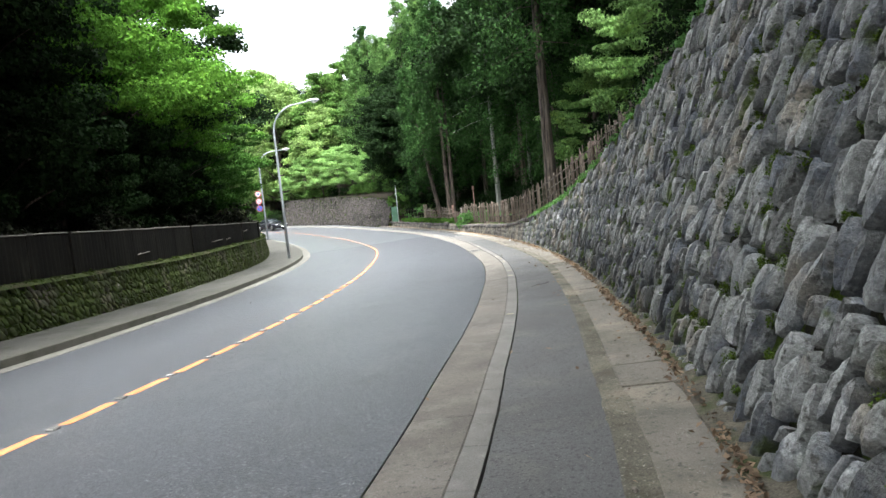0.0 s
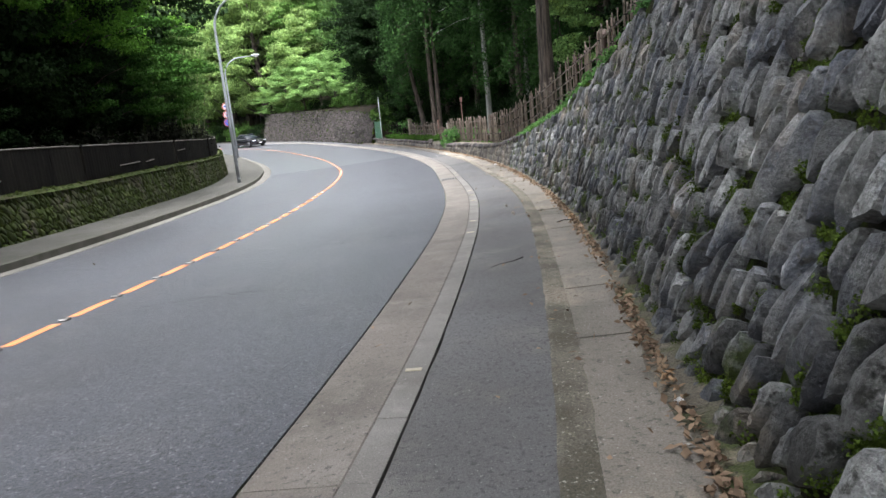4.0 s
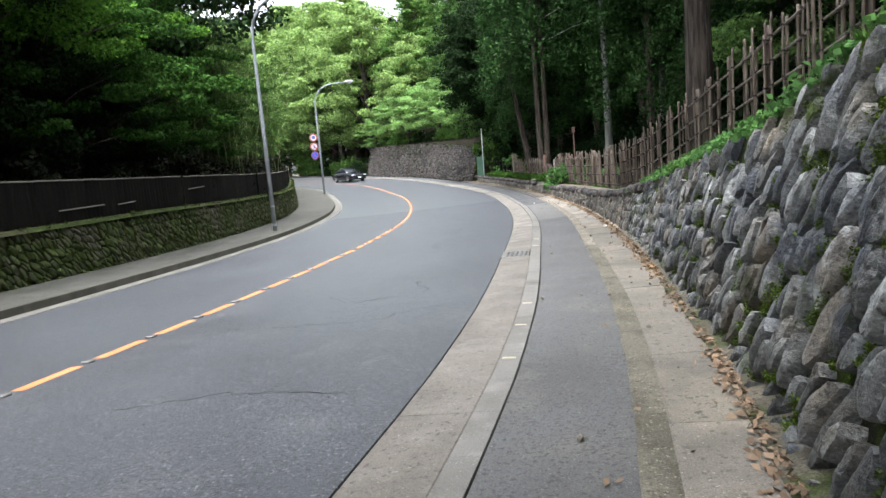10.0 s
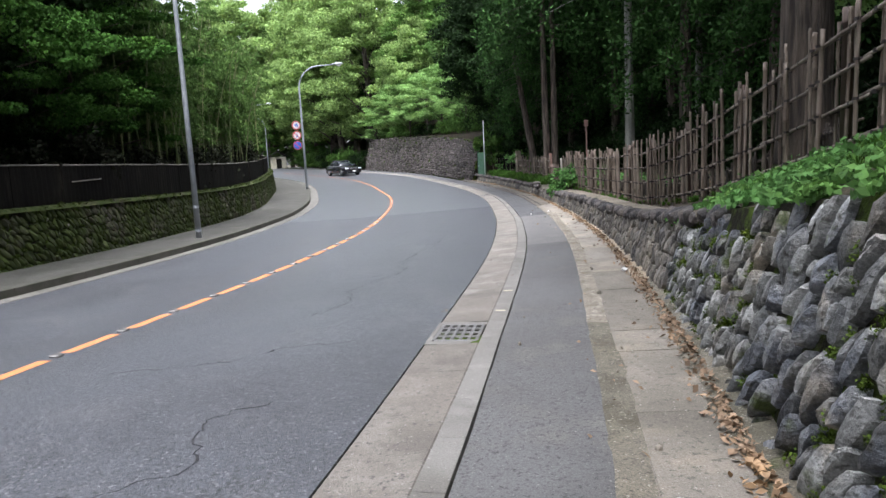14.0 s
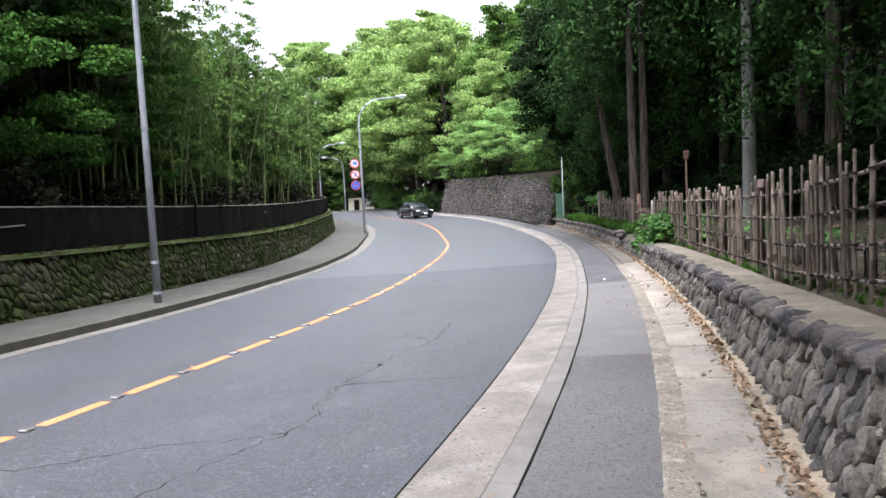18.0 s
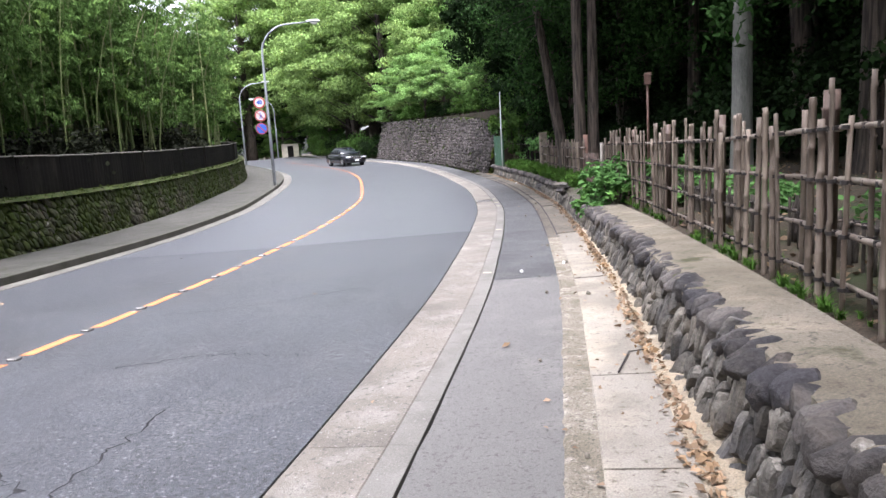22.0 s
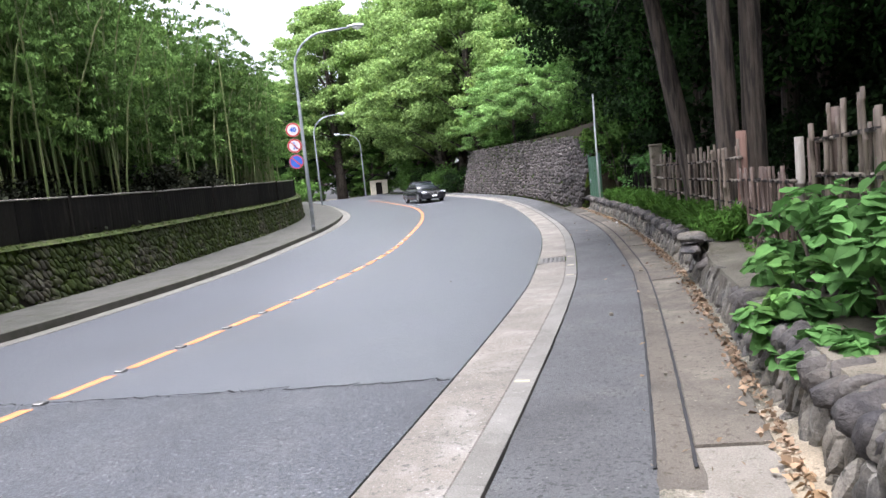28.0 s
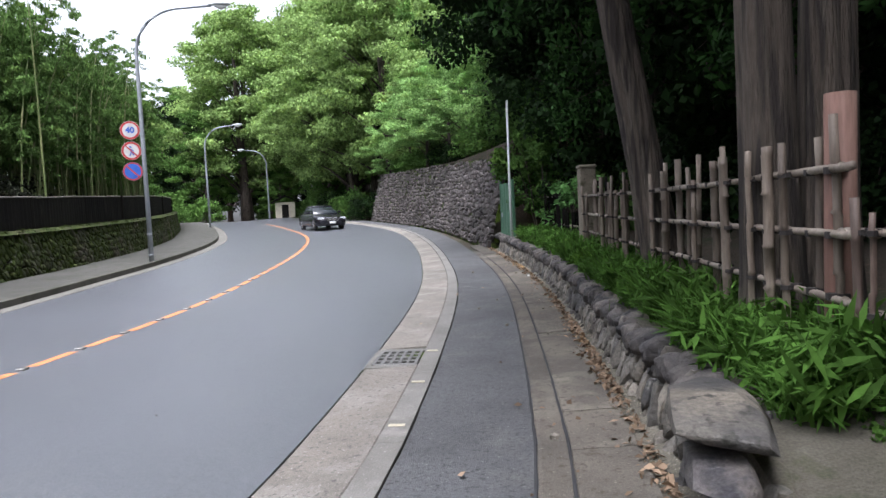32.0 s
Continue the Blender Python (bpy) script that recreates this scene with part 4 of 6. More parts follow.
for i in range(60):
    s = rnd.uniform(-4, 56)
    bm = bmesh.new()
    bmesh.ops.create_icosphere(bm, subdivisions=1, radius=rnd.uniform(0.012, 0.03))
    for v in bm.verts:
        v.co *= rnd.uniform(0.75, 1.2)
    ob = part("pebble", bm, WHITE if i % 15 == 0 else SLAB, None)
    ob.matrix_world = Matrix.Translation(at(s, rnd.choice((rnd.uniform(4.75, 5.9), rnd.uniform(5.6, 6.1))), 0.035))
    tagged(ob, "small pale pebble on the footway edge", "pebble", "loose pebbles")

# ---- ledge and cap stones of the low wall ----
def top_of(d):
    return lambda s: wall_height(s) + d


for a, b, inner in ((23.5, 27.5, 0.25), (27.5, 33.0, 0.19), (33.0, 41.0, 0.15), (41.0, 45.3, 0.11)):
    strip("ledge", a, b, [(U_WALL + inner - 0.02, top_of(-0.06)), (U_WALL + inner, top_of(0.006)), (U_WALL + 0.38, top_of(0.025)), (U_WALL + 0.5, top_of(0.03)), (U_WALL + 0.68, top_of(0.02)), (U_WALL + 0.71, top_of(-0.2))], LEDGE if b < 41.5 else LEDGE_DARK, 0.3, label="worn sandy concrete ledge on the low stone wall", category="ledge")
caps = []
for k in range(9):
    q = random.Random(900 + k)
    bm = bmesh.new()
    bmesh.ops.create_icosphere(bm, subdivisions=3, radius=0.5)
    off = Vector((q.uniform(0, 50), q.uniform(0, 50), q.uniform(0, 50)))
    cuts = [(Vector((q.gauss(0, 1), q.gauss(0, 1), q.gauss(0, 1))).normalized(), q.uniform(0.34, 0.46)) for _ in range(9)]
    for v in bm.verts:
        c = v.co
        c *= (abs(c.x * 2) ** 3 + abs(c.y * 2) ** 3 + abs(c.z * 2) ** 3) ** (-1 / 3)
        for nrm, d in cuts:
            c -= nrm * max(0, c.dot(nrm) - d) * 0.9
        c *= 1 + 0.12 * noise.noise(c * 3 + off) + 0.07 * noise.noise(c * 9 + off)
    me = bpy.data.meshes.new("cap_stone")
    bm.to_mesh(me)
    bm.free()
    me.shade_smooth()
    me.set_sharp_from_angle(angle=radians(40))
    caps.append(me)
for me in caps:
    me.materials.append(CAPSTONE)
low_wall = empty("cap_row", Matrix(), "rough dark cap stones along the low wall", "cap stones")
low_wall["kind"] = "structure"
s = 23.0
while s < 61:
    w = rnd.uniform(0.07, 0.17)
    h = wall_height(s)
    m = Matrix.Translation(at(s + w / 2, U_WALL + BATTER * h + rnd.uniform(0.01, 0.08), h - 0.07 + rnd.uniform(-0.015, 0.02))) @ Matrix.Rotation(heading(s) + radians(90 + rnd.gauss(10, 9)), 4, "Z")
    m = m @ Matrix.Rotation(radians(rnd.gauss(-3, 5)), 4, "X") @ Matrix.Rotation(radians(rnd.gauss(-22, 11)), 4, "Y") @ Matrix.Diagonal((w * 1.35, rnd.uniform(0.2, 0.32), rnd.uniform(0.17, 0.23), 1))
    if not 42.4 < s < 44.3:
        ob = new("cap_stone", rnd.choice(caps))
        ob.matrix_world = m
        ob.parent = low_wall
    s += w
strip("wall_mortar_face", 42.2, 45.0, [(U_WALL - 0.01, 0.0), (U_WALL + 0.025, 0.12), (U_WALL + 0.065, 0.26), (U_WALL + 0.11, top_of(-0.02)), (U_WALL + 0.18, top_of(0.012))], MORTAR, 0.12, label="rough brown mortar facing on the low wall", category="wall", wave=0.02, seed=8)
for (s, u, h), size, lab, mat in (((44.75, 6.22, 0.585), (0.95, 0.46, 0.105), "large flat slab stone on the wall end", LOWSTONE), ((44.6, 6.16, 0.45), (0.6, 0.3, 0.15), "rough brown stone wedged under the slab", CAPSTONE)):
    ob = new("slab_stone", stone_meshes(1, 950 + int(s * 10))[0])
    ob.data.materials.append(mat)
    ob.matrix_world = Matrix.Translation(at(s, u, h)) @ Matrix.Rotation(heading(s) + 1.4, 4, "Z") @ Matrix.Diagonal((*size, 1))
    tagged(ob, lab, "stone")

# ---- bamboo fences ----


def bamboo_mesh(name, length, r, seed, mat, gap=0.24):
    """A bamboo pole along +z with swollen nodes."""
    q = random.Random(seed)
    zs, rs = [0.0], [r]
    z = q.uniform(0.05, gap)
    while z < length - 0.03:
        zs += [z - 0.012, z, z + 0.012]
        rs += [r * 0.97, r * 1.13, r * 0.97]
        z += gap * q.uniform(0.8, 1.2)
    zs.append(length)
    rs.append(r * 0.95)
    bm = bmesh.new()
    tube(bm, [(q.uniform(-1, 1) * 0.004, q.uniform(-1, 1) * 0.004, a) for a in zs], rs, 8)
    me = bpy.data.meshes.new(name)
    bm.to_mesh(me)
    bm.free()
    me.materials.append(mat)
    me.shade_smooth()
    return me


def place_pole(name, me, parent, p, q=None, spin=0.0):
    ob = new(name, me)
    turn = Matrix.Rotation(spin, 4, "Z") if q is None else (q - p).to_track_quat("Z", "Y").to_matrix().to_4x4()
    ob.matrix_world = Matrix.Translation(p) @ turn
    ob.parent = parent
    return ob


def bamboo_fence(name, a, b, offset, base, post_gap, heights, rails, label, seed, mat, rail_r=0.02, post_r=0.025, stout=1.9):
    q = random.Random(seed)
    e = empty(name, Matrix(), label, "fence")
    posts = [bamboo_mesh("post", L, post_r * w, seed + i, mat) for i, (L, w) in enumerate([(x, y) for x in heights for y in (0.8, 1.15)])]
    big = bamboo_mesh("stout_post", max(heights) - 0.04, 0.05, seed + 77, REDBAMBOO, 5.0)
    knots = bmesh.new()
    s, k = a, 0
    while s < b:
        u = offset(s)
        front = q.random() < 0.5
        p = at(s, u + (-0.045 if front else 0.04), base(s) - 0.1)
        ob = place_pole("post", q.choice(posts), e, p, spin=q.uniform(0, 6))
        ob.rotation_euler.x = q.gauss(0, 0.012)
        ob.rotation_euler.y = q.gauss(0, 0.012)
        for h in rails:
            c = at(s, u, base(s) + h)
            m = Matrix.Translation(c) @ Matrix.Rotation(heading(s), 4, "Z") @ Matrix.Rotation(radians(90), 4, "Y")
            bmesh.ops.create_cone(knots, cap_ends=True, segments=6, radius1=rail_r * 1.45, radius2=rail_r * 1.45, depth=0.03, matrix=m @ Matrix.Rotation(radians(90), 4, "Y"))
            bmesh.ops.create_cone(knots, cap_ends=True, segments=6, radius1=post_r * 1.3, radius2=post_r * 1.3, depth=0.022, matrix=Matrix.Translation(c + (at(s, u + (-0.045 if front else 0.04)) - at(s, u))))
        s += post_gap * q.uniform(0.75, 1.25)
        k += 1
    s = a + 0.4
    while s < b and stout:
        place_pole("stout_post", big, e, at(s, offset(s) + 0.1, base(s) - 0.1), spin=q.uniform(0, 6)).data.materials
        s += stout
    for h in rails:
        s = a - 0.1
        while s < b:
            n = min(s + 2.0, b + 0.15)
            p, r = at(s - 0.08, offset(s), base(s) + h + q.uniform(-0.012, 0.012)), at(n + 0.08, offset(n), base(n) + h + q.uniform(-0.012, 0.012))
            place_pole("rail", bamboo_mesh("rail", (r - p).length, rail_r * q.uniform(0.9, 1.1), seed + int(s * 7), RAIL, 0.3), e, p, r)
            s = n
    tagged(part("cord_lashing", knots, CORD, e, "black cord lashings"), kind="stuff")
    return e


bamboo_fence("bamboo_fence", 11.0, 42.9, fence_offset, fence_base, 0.165, (1.18, 1.26, 1.32, 1.4), (0.12, 0.42, 0.72, 1.02), "weathered brown bamboo fence with four lashed rails", 300, BAMBOO, post_r=0.0195, rail_r=0.0175, stout=2.4)
bamboo_fence("garden_stick_fence", 24.0, 42.0, lambda s: fence_offset(s) + 0.45, lambda s: land_height(s, fence_offset(s) + 0.45), 0.085, (0.4, 0.46, 0.52), (0.3,), "low dark stick edging behind the bamboo fence", 700, STICK, post_r=0.016, rail_r=0.014, stout=0)
bamboo_fence("short_bamboo_fence", 43.0, 45.15, lambda s: 6.83, lambda s: 0.36, 0.08, (0.88, 0.98, 1.04), (0.12, 0.48, 0.8), "low close-set reddish bamboo fence beside a red post", 400, REDBAMBOO, post_r=0.0165, rail_r=0.016, stout=0)
bamboo_fence("garden_bamboo_fence", 45.35, 52.6, lambda s: 6.8, lambda s: 0.42, 0.2, (1.15, 1.26, 1.34), (0.45, 0.72, 1.0), "brown bamboo fence behind a grassy ledge", 500, BAMBOO, stout=0)
bamboo_fence("dark_stick_fence", 53.2, 58.8, lambda s: 7.3, lambda s: 0.42, 0.12, (1.3, 1.4), (0.35, 1.0), "dark stick fence in the shade by the gate", 600, BOARD, post_r=0.022, stout=0)
bm = bmesh.new()
tube(bm, [(0, 0, -0.2), (0, 0, 0.7), (0.01, 0, 1.52)], [0.066, 0.066, 0.064], 14)
ob = part("red_post", bm, REDWOOD, None, smooth=True)
ob.matrix_world = Matrix.Translation((2.32, 46.8, 0.6))
tagged(ob, "stout round reddish wooden post between two fences", "post")

for x, y, r, h, mat, lab in ((2.76, 44.2, 0.04, 1.42, PALEBAMBOO, "pale round bamboo end post of the tall fence"), (2.86, 44.12, 0.05, 1.4, REDBAMBOO, "dark reddish post behind the pale end post")):
    ob = new("end_post", bamboo_mesh("end_post", h, r, 71, mat, 0.45))
    ob.matrix_world = Matrix.Translation((x, y, 0.5))
    tagged(ob, lab, "post")

# ---- pillar, gate, thin pole, lantern post ----
e = empty("stone_pillar", Matrix.Translation((0.49, 54.83, 0.9)) @ Matrix.Rotation(heading(54), 4, "Z"), "square pale concrete gate pillar", "pillar")
bm = bmesh.new()
box(bm, -0.13, -0.13, -0.2, 0.13, 0.13, 1.36, 0.015)
part("shaft", bm, LEDGE, e)
bm = bmesh.new()
box(bm, -0.145, -0.145, 1.36, 0.145, 0.145, 1.42, 0.02)
part("cap", bm, LEDGE, e)
p, q = Vector((-1.98, 61.0, 0.52)), Vector((-2.6, 62.3, 0.56))
e = empty("green_gate", Matrix.Translation(p) @ Matrix.Rotation(math.atan2(-(q - p).x, (q - p).y), 4, "Z"), "closed green sheet metal gate beside the stone wall", "gate")
for x, n in ((-0.02, 0.0), (1.36, 0.0)):
    bm = bmesh.new()
    box(bm, -0.03, x, -0.1, 0.03, x + 0.06, 1.9, 0.006)
    part("gate_post", bm, GREEN, e)
bm = bmesh.new()
for i in range(9):
    y = 0.06 + i * 0.144
    box(bm, -0.014 + 0.008 * (i % 2), y, 0.06, 0.006 + 0.008 * (i % 2), y + 0.14, 1.82, 0.003)
part("gate_leaf", bm, GREEN, e, "ribbed green sheet")
bm = bmesh.new()
box(bm, -0.05, 1.2, 0.9, -0.014, 1.24, 1.02, 0.004)
part("handle", bm, GALV, e)
bm = bmesh.new()
tube(bm, [(0, 0, -0.2), (0, 0, 2), (0.02, 0, 4.0)], [0.032, 0.03, 0.028], 10)
ob = part("thin_pole", bm, PALEPOLE, None, smooth=True)
ob.matrix_world = Matrix.Translation((-1.98, 60.6, 0.45))
tagged(ob, "thin pale steel pole at the footway edge", "pole")
e = empty("lantern_post", Matrix.Translation(at(42.9, 7.9, land_height(42.9, 7.9))), "small rusty garden lantern on a thin post", "lantern")
bm = bmesh.new()
tube(bm, [(0, 0, -0.2), (0, 0, 2.1)], 0.028, 8)
part("post", bm, REDWOOD, e, smooth=True)
bm = bmesh.new()
box(bm, -0.07, -0.07, 2.1, 0.07, 0.07, 2.3, 0.01)
part("lamp_box", bm, REDWOOD, e)
bm = bmesh.new()
bmesh.ops.create_cone(bm, cap_ends=True, segments=4, radius1=0.125, radius2=0.09, depth=0.05, matrix=Matrix.Translation((0, 0, 2.32)) @ Matrix.Rotation(radians(45), 4, "Z"))
part("roof", bm, REDWOOD, e)

# ---- dark board fence on the far low wall ----
fence = empty("board_fence", Matrix(), "dark weathered board fence on the mossy wall", "fence")
FU = U_LWALL - 0.42
s = S0 + 2
k = 0
while s < 88:
    n = s + 1.82
    bm = bmesh.new()
    lo, hi = far_wall_height(s) + 0.08 + rnd.uniform(-0.02, 0.02), 2.40 + rnd.uniform(-0.012, 0.012)
    front, back = [], []
    for i, x in enumerate(stations(s + 0.01, n - 0.01, 0.06)):
        d = (0.0, 0.006, 0.009)[i % 3]
        front.append([bm.verts.new(at(x, FU + d, z)) for z in (lo, hi)])
        back.append([bm.verts.new(at(x, FU - 0.02, z)) for z in (lo, hi)])
    for q, w, g, h in zip(front, front[1:], back, back[1:]):
        for f in ((q[0], w[0], w[1], q[1]), (g[1], h[1], h[0], g[0]), (q[1], w[1], h[1], g[1]), (g[0], h[0], w[0], q[0])):
            bm.faces.new(f)
    for q, g in ((front[0], back[0]), (front[-1], back[-1])):
        bm.faces.new((q[0], q[1], g[1], g[0]))
    bmesh.ops.recalc_face_normals(bm, faces=bm.faces)
    part("board_panel", bm, BOARD, fence)
    bm = bmesh.new()
    p, q = at(s, FU + 0.01, 2.43 + rnd.uniform(-0.01, 0.01)), at(n, FU + 0.01, 2.43 + rnd.uniform(-0.01, 0.01))
    tube(bm, [p, p.lerp(q, 0.5) + Vector((0, 0, rnd.uniform(-0.012, 0.012))), q], 0.02, 6)
    part("top_rail", bm, RAILGREY, fence, "pale grey top rail", smooth=True)
    if k % 5 == 0:
        bm = bmesh.new()
        c = at(s, FU + 0.035, 1.2)
        box(bm, -0.04, -0.04, 0, 0.04, 0.04, 1.26, 0.008, Matrix.Translation(c) @ Matrix.Rotation(heading(s), 4, "Z"))
        part("fence_post", bm, BOARD, fence)
    s = n
    k += 1
for s, h in ((26.0, 1.7), (28.5, 1.72), (18.2, 1.62), (33.0, 2.0)):
    bm = bmesh.new()
    tube(bm, [at(s, FU + 0.04, h), at(s + rnd.uniform(0.7, 2.2), FU + 0.04, h + 0.05)], 0.016, 6)
    part("batten", bm, RAILGREY, fence, "pale loose batten", smooth=True)
def far_top(d):
    return lambda s: far_wall_height(s) + d


strip("wall_top_moss", S0, 98, [(U_LWALL - 0.06, far_top(0.05)), (U_LWALL - 0.16, far_top(0.14)), (U_LWALL - 0.32, far_top(0.15)), (U_LWALL - 0.62, far_top(0.11)), (U_LWALL - 0.62, 0.5)], MOSS, 0.4, label="moss along the top of the low stone wall", category="moss", wave=0.03, seed=9)

# ---- street lamps, signs ----


def street_lamp(place, height, arm, turn, label):
    e = empty("street_lamp", Matrix.Translation(place) @ Matrix.Rotation(turn, 4, "Z"), label, "street lamp", "lamps along the road")
    bm = bmesh.new()
    pts, rs = [(0, 0, -0.2), (0, 0, height * 0.45)], [0.085, 0.072]
    part_rise = 1.6
    for i in range(9):
        t = i / 8 * math.pi / 2 * 0.96
        pts.append((1.5 * (1 - math.cos(t)), 0, height - part_rise + (part_rise - 0.12) * math.sin(t)))
        rs.append(0.06 - 0.002 * i)
    pts.append((arm - 0.3, 0, height - 0.04))
    rs.append(0.04)
    tube(bm, pts, rs, 12)
    part("pole", bm, GALV, e, smooth=True)
    bm = bmesh.new()
    prof = ((-0.42, 0.045), (-0.3, 0.09), (-0.12, 0.14), (0.08, 0.15), (0.24, 0.11), (0.33, 0.02))
    tube(bm, [(arm + x, 0, 0) for x, r in prof], [r for x, r in prof], 12)
    for v in bm.verts:
        v.co.z = v.co.z * (0.7 if v.co.z > 0 else 0.35) + height
    head = part("lamp_head", bm, PALEPOLE, e, "pale grey oval lamp head", smooth=True)
    bm = bmesh.new()
    tube(bm, [(arm - 0.2, 0, height - 0.045), (arm, 0, height - 0.075), (arm + 0.18, 0, height - 0.05)], [0.05, 0.1, 0.05], 10)
    part("lens", bm, WHITE, head, "white lamp lens", smooth=True)
    for z, r in ((0.25, 0.095), (height * 0.45, 0.08), (0.95, 0.088)):
        bm = bmesh.new()
        tube(bm, [(0, 0, z - 0.03), (0, 0, z + 0.03)], r, 12)
        part("band", bm, GALV, e)
    return e


def disc(bm, r, depth, m, r0=0.0, segs=32):
    a = [bm.verts.new(m @ Vector((r * math.cos(t), -depth, r * math.sin(t)))) for t in [2 * math.pi * i / segs for i in range(segs)]]
    b = [bm.verts.new(m @ Vector((v, 0, w))) for v, w in [(r * math.cos(2 * math.pi * i / segs), r * math.sin(2 * math.pi * i / segs)) for i in range(segs)]]
    if r0:
        c = [bm.verts.new(m @ Vector((r0 * math.cos(t), -depth, r0 * math.sin(t)))) for t in [2 * math.pi * i / segs for i in range(segs)]]
        for i in range(segs):
            j = (i + 1) % segs
            bm.faces.new((a[i], a[j], c[j], c[i]))
    else:
        bm.faces.new(a)
        bm.faces.new(b[::-1])
    for i in range(segs):
        j = (i + 1) % segs
        bm.faces.new((a[i], b[i], b[j], a[j]))


def letters(text, size, m, mat, parent):
    cu = bpy.data.curves.new("letters", "FONT")
    cu.body, cu.size, cu.align_x, cu.align_y, cu.extrude, cu.offset = text, size, "CENTER", "CENTER", 0.002, 0.012
    tmp = new("letters", cu)
    me = bpy.data.meshes.new_from_object(tmp.evaluated_get(bpy.context.evaluated_depsgraph_get()))
    bpy.data.objects.remove(tmp)
    me.materials.append(mat)
    ob = new("number", me)
    ob.matrix_world = m
    ob.parent = parent
    return ob


def bar(bm, a, b, w, y, m):
    a, b = Vector((a[0], 0, a[1])), Vector((b[0], 0, b[1]))
    n = (b - a).normalized()
    n = Vector((-n.z, 0, n.x)) * w / 2
    bm.faces.new([bm.verts.new(m @ (v + Vector((0, y, 0)))) for v in (a - n, b - n, b + n, a + n)])


def road_sign(kind, m, label):
    """A round sign facing -y at the pose m."""
    e = empty("road_sign", m, label, "road sign", "signs on the lamp pole")
    one = Matrix()
    bm = bmesh.new()
    disc(bm, 0.31, 0.018, one)
    part("plate", bm, GALV, e)
    bm = bmesh.new()
    disc(bm, 0.306, 0.004, Matrix.Translation((0, -0.018, 0)))
    face = part("face", bm, SIGNBLUE if kind == "park" else SIGNWHITE, e)
    bm = bmesh.new()
    disc(bm, 0.3, 0.003, Matrix.Translation((0, -0.023, 0)), 0.235 if kind != "park" else 0.255)
    part("ring", bm, SIGNRED, face, "red ring")
    if kind == "speed":
        letters("40", 0.27, m @ Matrix.Translation((0, -0.026, 0)) @ Matrix.Rotation(radians(90), 4, "X"), SIGNBLUE, e).matrix_parent_inverse = m.inverted()
    if kind == "walk":
        bm = bmesh.new()
        for a, b, w in (((-0.02, 0.06), (0.01, -0.05), 0.06), ((0.0, -0.04), (-0.06, -0.16), 0.035), ((0.01, -0.04), (0.07, -0.15), 0.035), ((0.0, 0.05), (0.09, -0.02), 0.03), ((-0.02, 0.1), (-0.02, 0.155), 0.06)):
            bar(bm, a, b, w, -0.0245, one)
        part("figure_bars", bm, SIGNBLUE, face, "dark blue bars")
        bm = bmesh.new()
        bar(bm, (-0.17, 0.17), (0.17, -0.17), 0.045, -0.0275, one)
        part("slash", bm, SIGNRED, face, "red slash")
    if kind == "park":
        bm = bmesh.new()
        bar(bm, (-0.19, 0.19), (0.19, -0.19), 0.05, -0.0255, one)
        part("slash", bm, SIGNRED, face, "red slash")
    for z in (0.12, -0.12):
        bm = bmesh.new()
        box(bm, -0.02, 0.0, z - 0.012, 0.42, 0.02, z + 0.012, 0.003)
        part("bracket", bm, GALV, e)
    return e


street_lamp(Vector((-7.92, 35.5, 0.19)), 8.75, 2.4, 0.05, "tall grey steel street lamp with a curved arm")
L2 = Vector((-14.63, 62.21, 0.45))
street_lamp(L2, 8.5, 2.8, 0.45, "tall grey steel street lamp carrying three round signs")
street_lamp(Vector((-30.4, 87.0, 1.2)), 7.7, 2.5, 0.5, "tall grey street lamp further round the bend")
street_lamp(Vector((-35.9, 104.3, 1.6)), 7.2, 2.5, radians(-160), "tall pale street lamp beyond the bend")
for z, kind, lab in ((4.42, "speed", "round white speed limit sign with a red ring"), (3.74, "walk", "round white prohibition sign with a red slash"), (3.06, "park", "round blue no-parking sign with a red ring")):
    d = heading(60) + 0.25
    road_sign(kind, Matrix.Translation(L2 + Vector((-0.4, -0.1, z))) @ Matrix.Rotation(d, 4, "Z"), lab)

# ---- car on the road ----


def loft(bm, sections):
    rings = [[bm.verts.new(p) for p in sec] for sec in sections]
    n = len(rings[0])
    for q, w in zip(rings, rings[1:]):
        for k in range(n):
            bm.faces.new((q[k], q[(k + 1) % n], w[(k + 1) % n], w[k]))
    bm.faces.new(rings[0][::-1])
    bm.faces.new(rings[-1])
    bmesh.ops.recalc_face_normals(bm, faces=bm.faces)


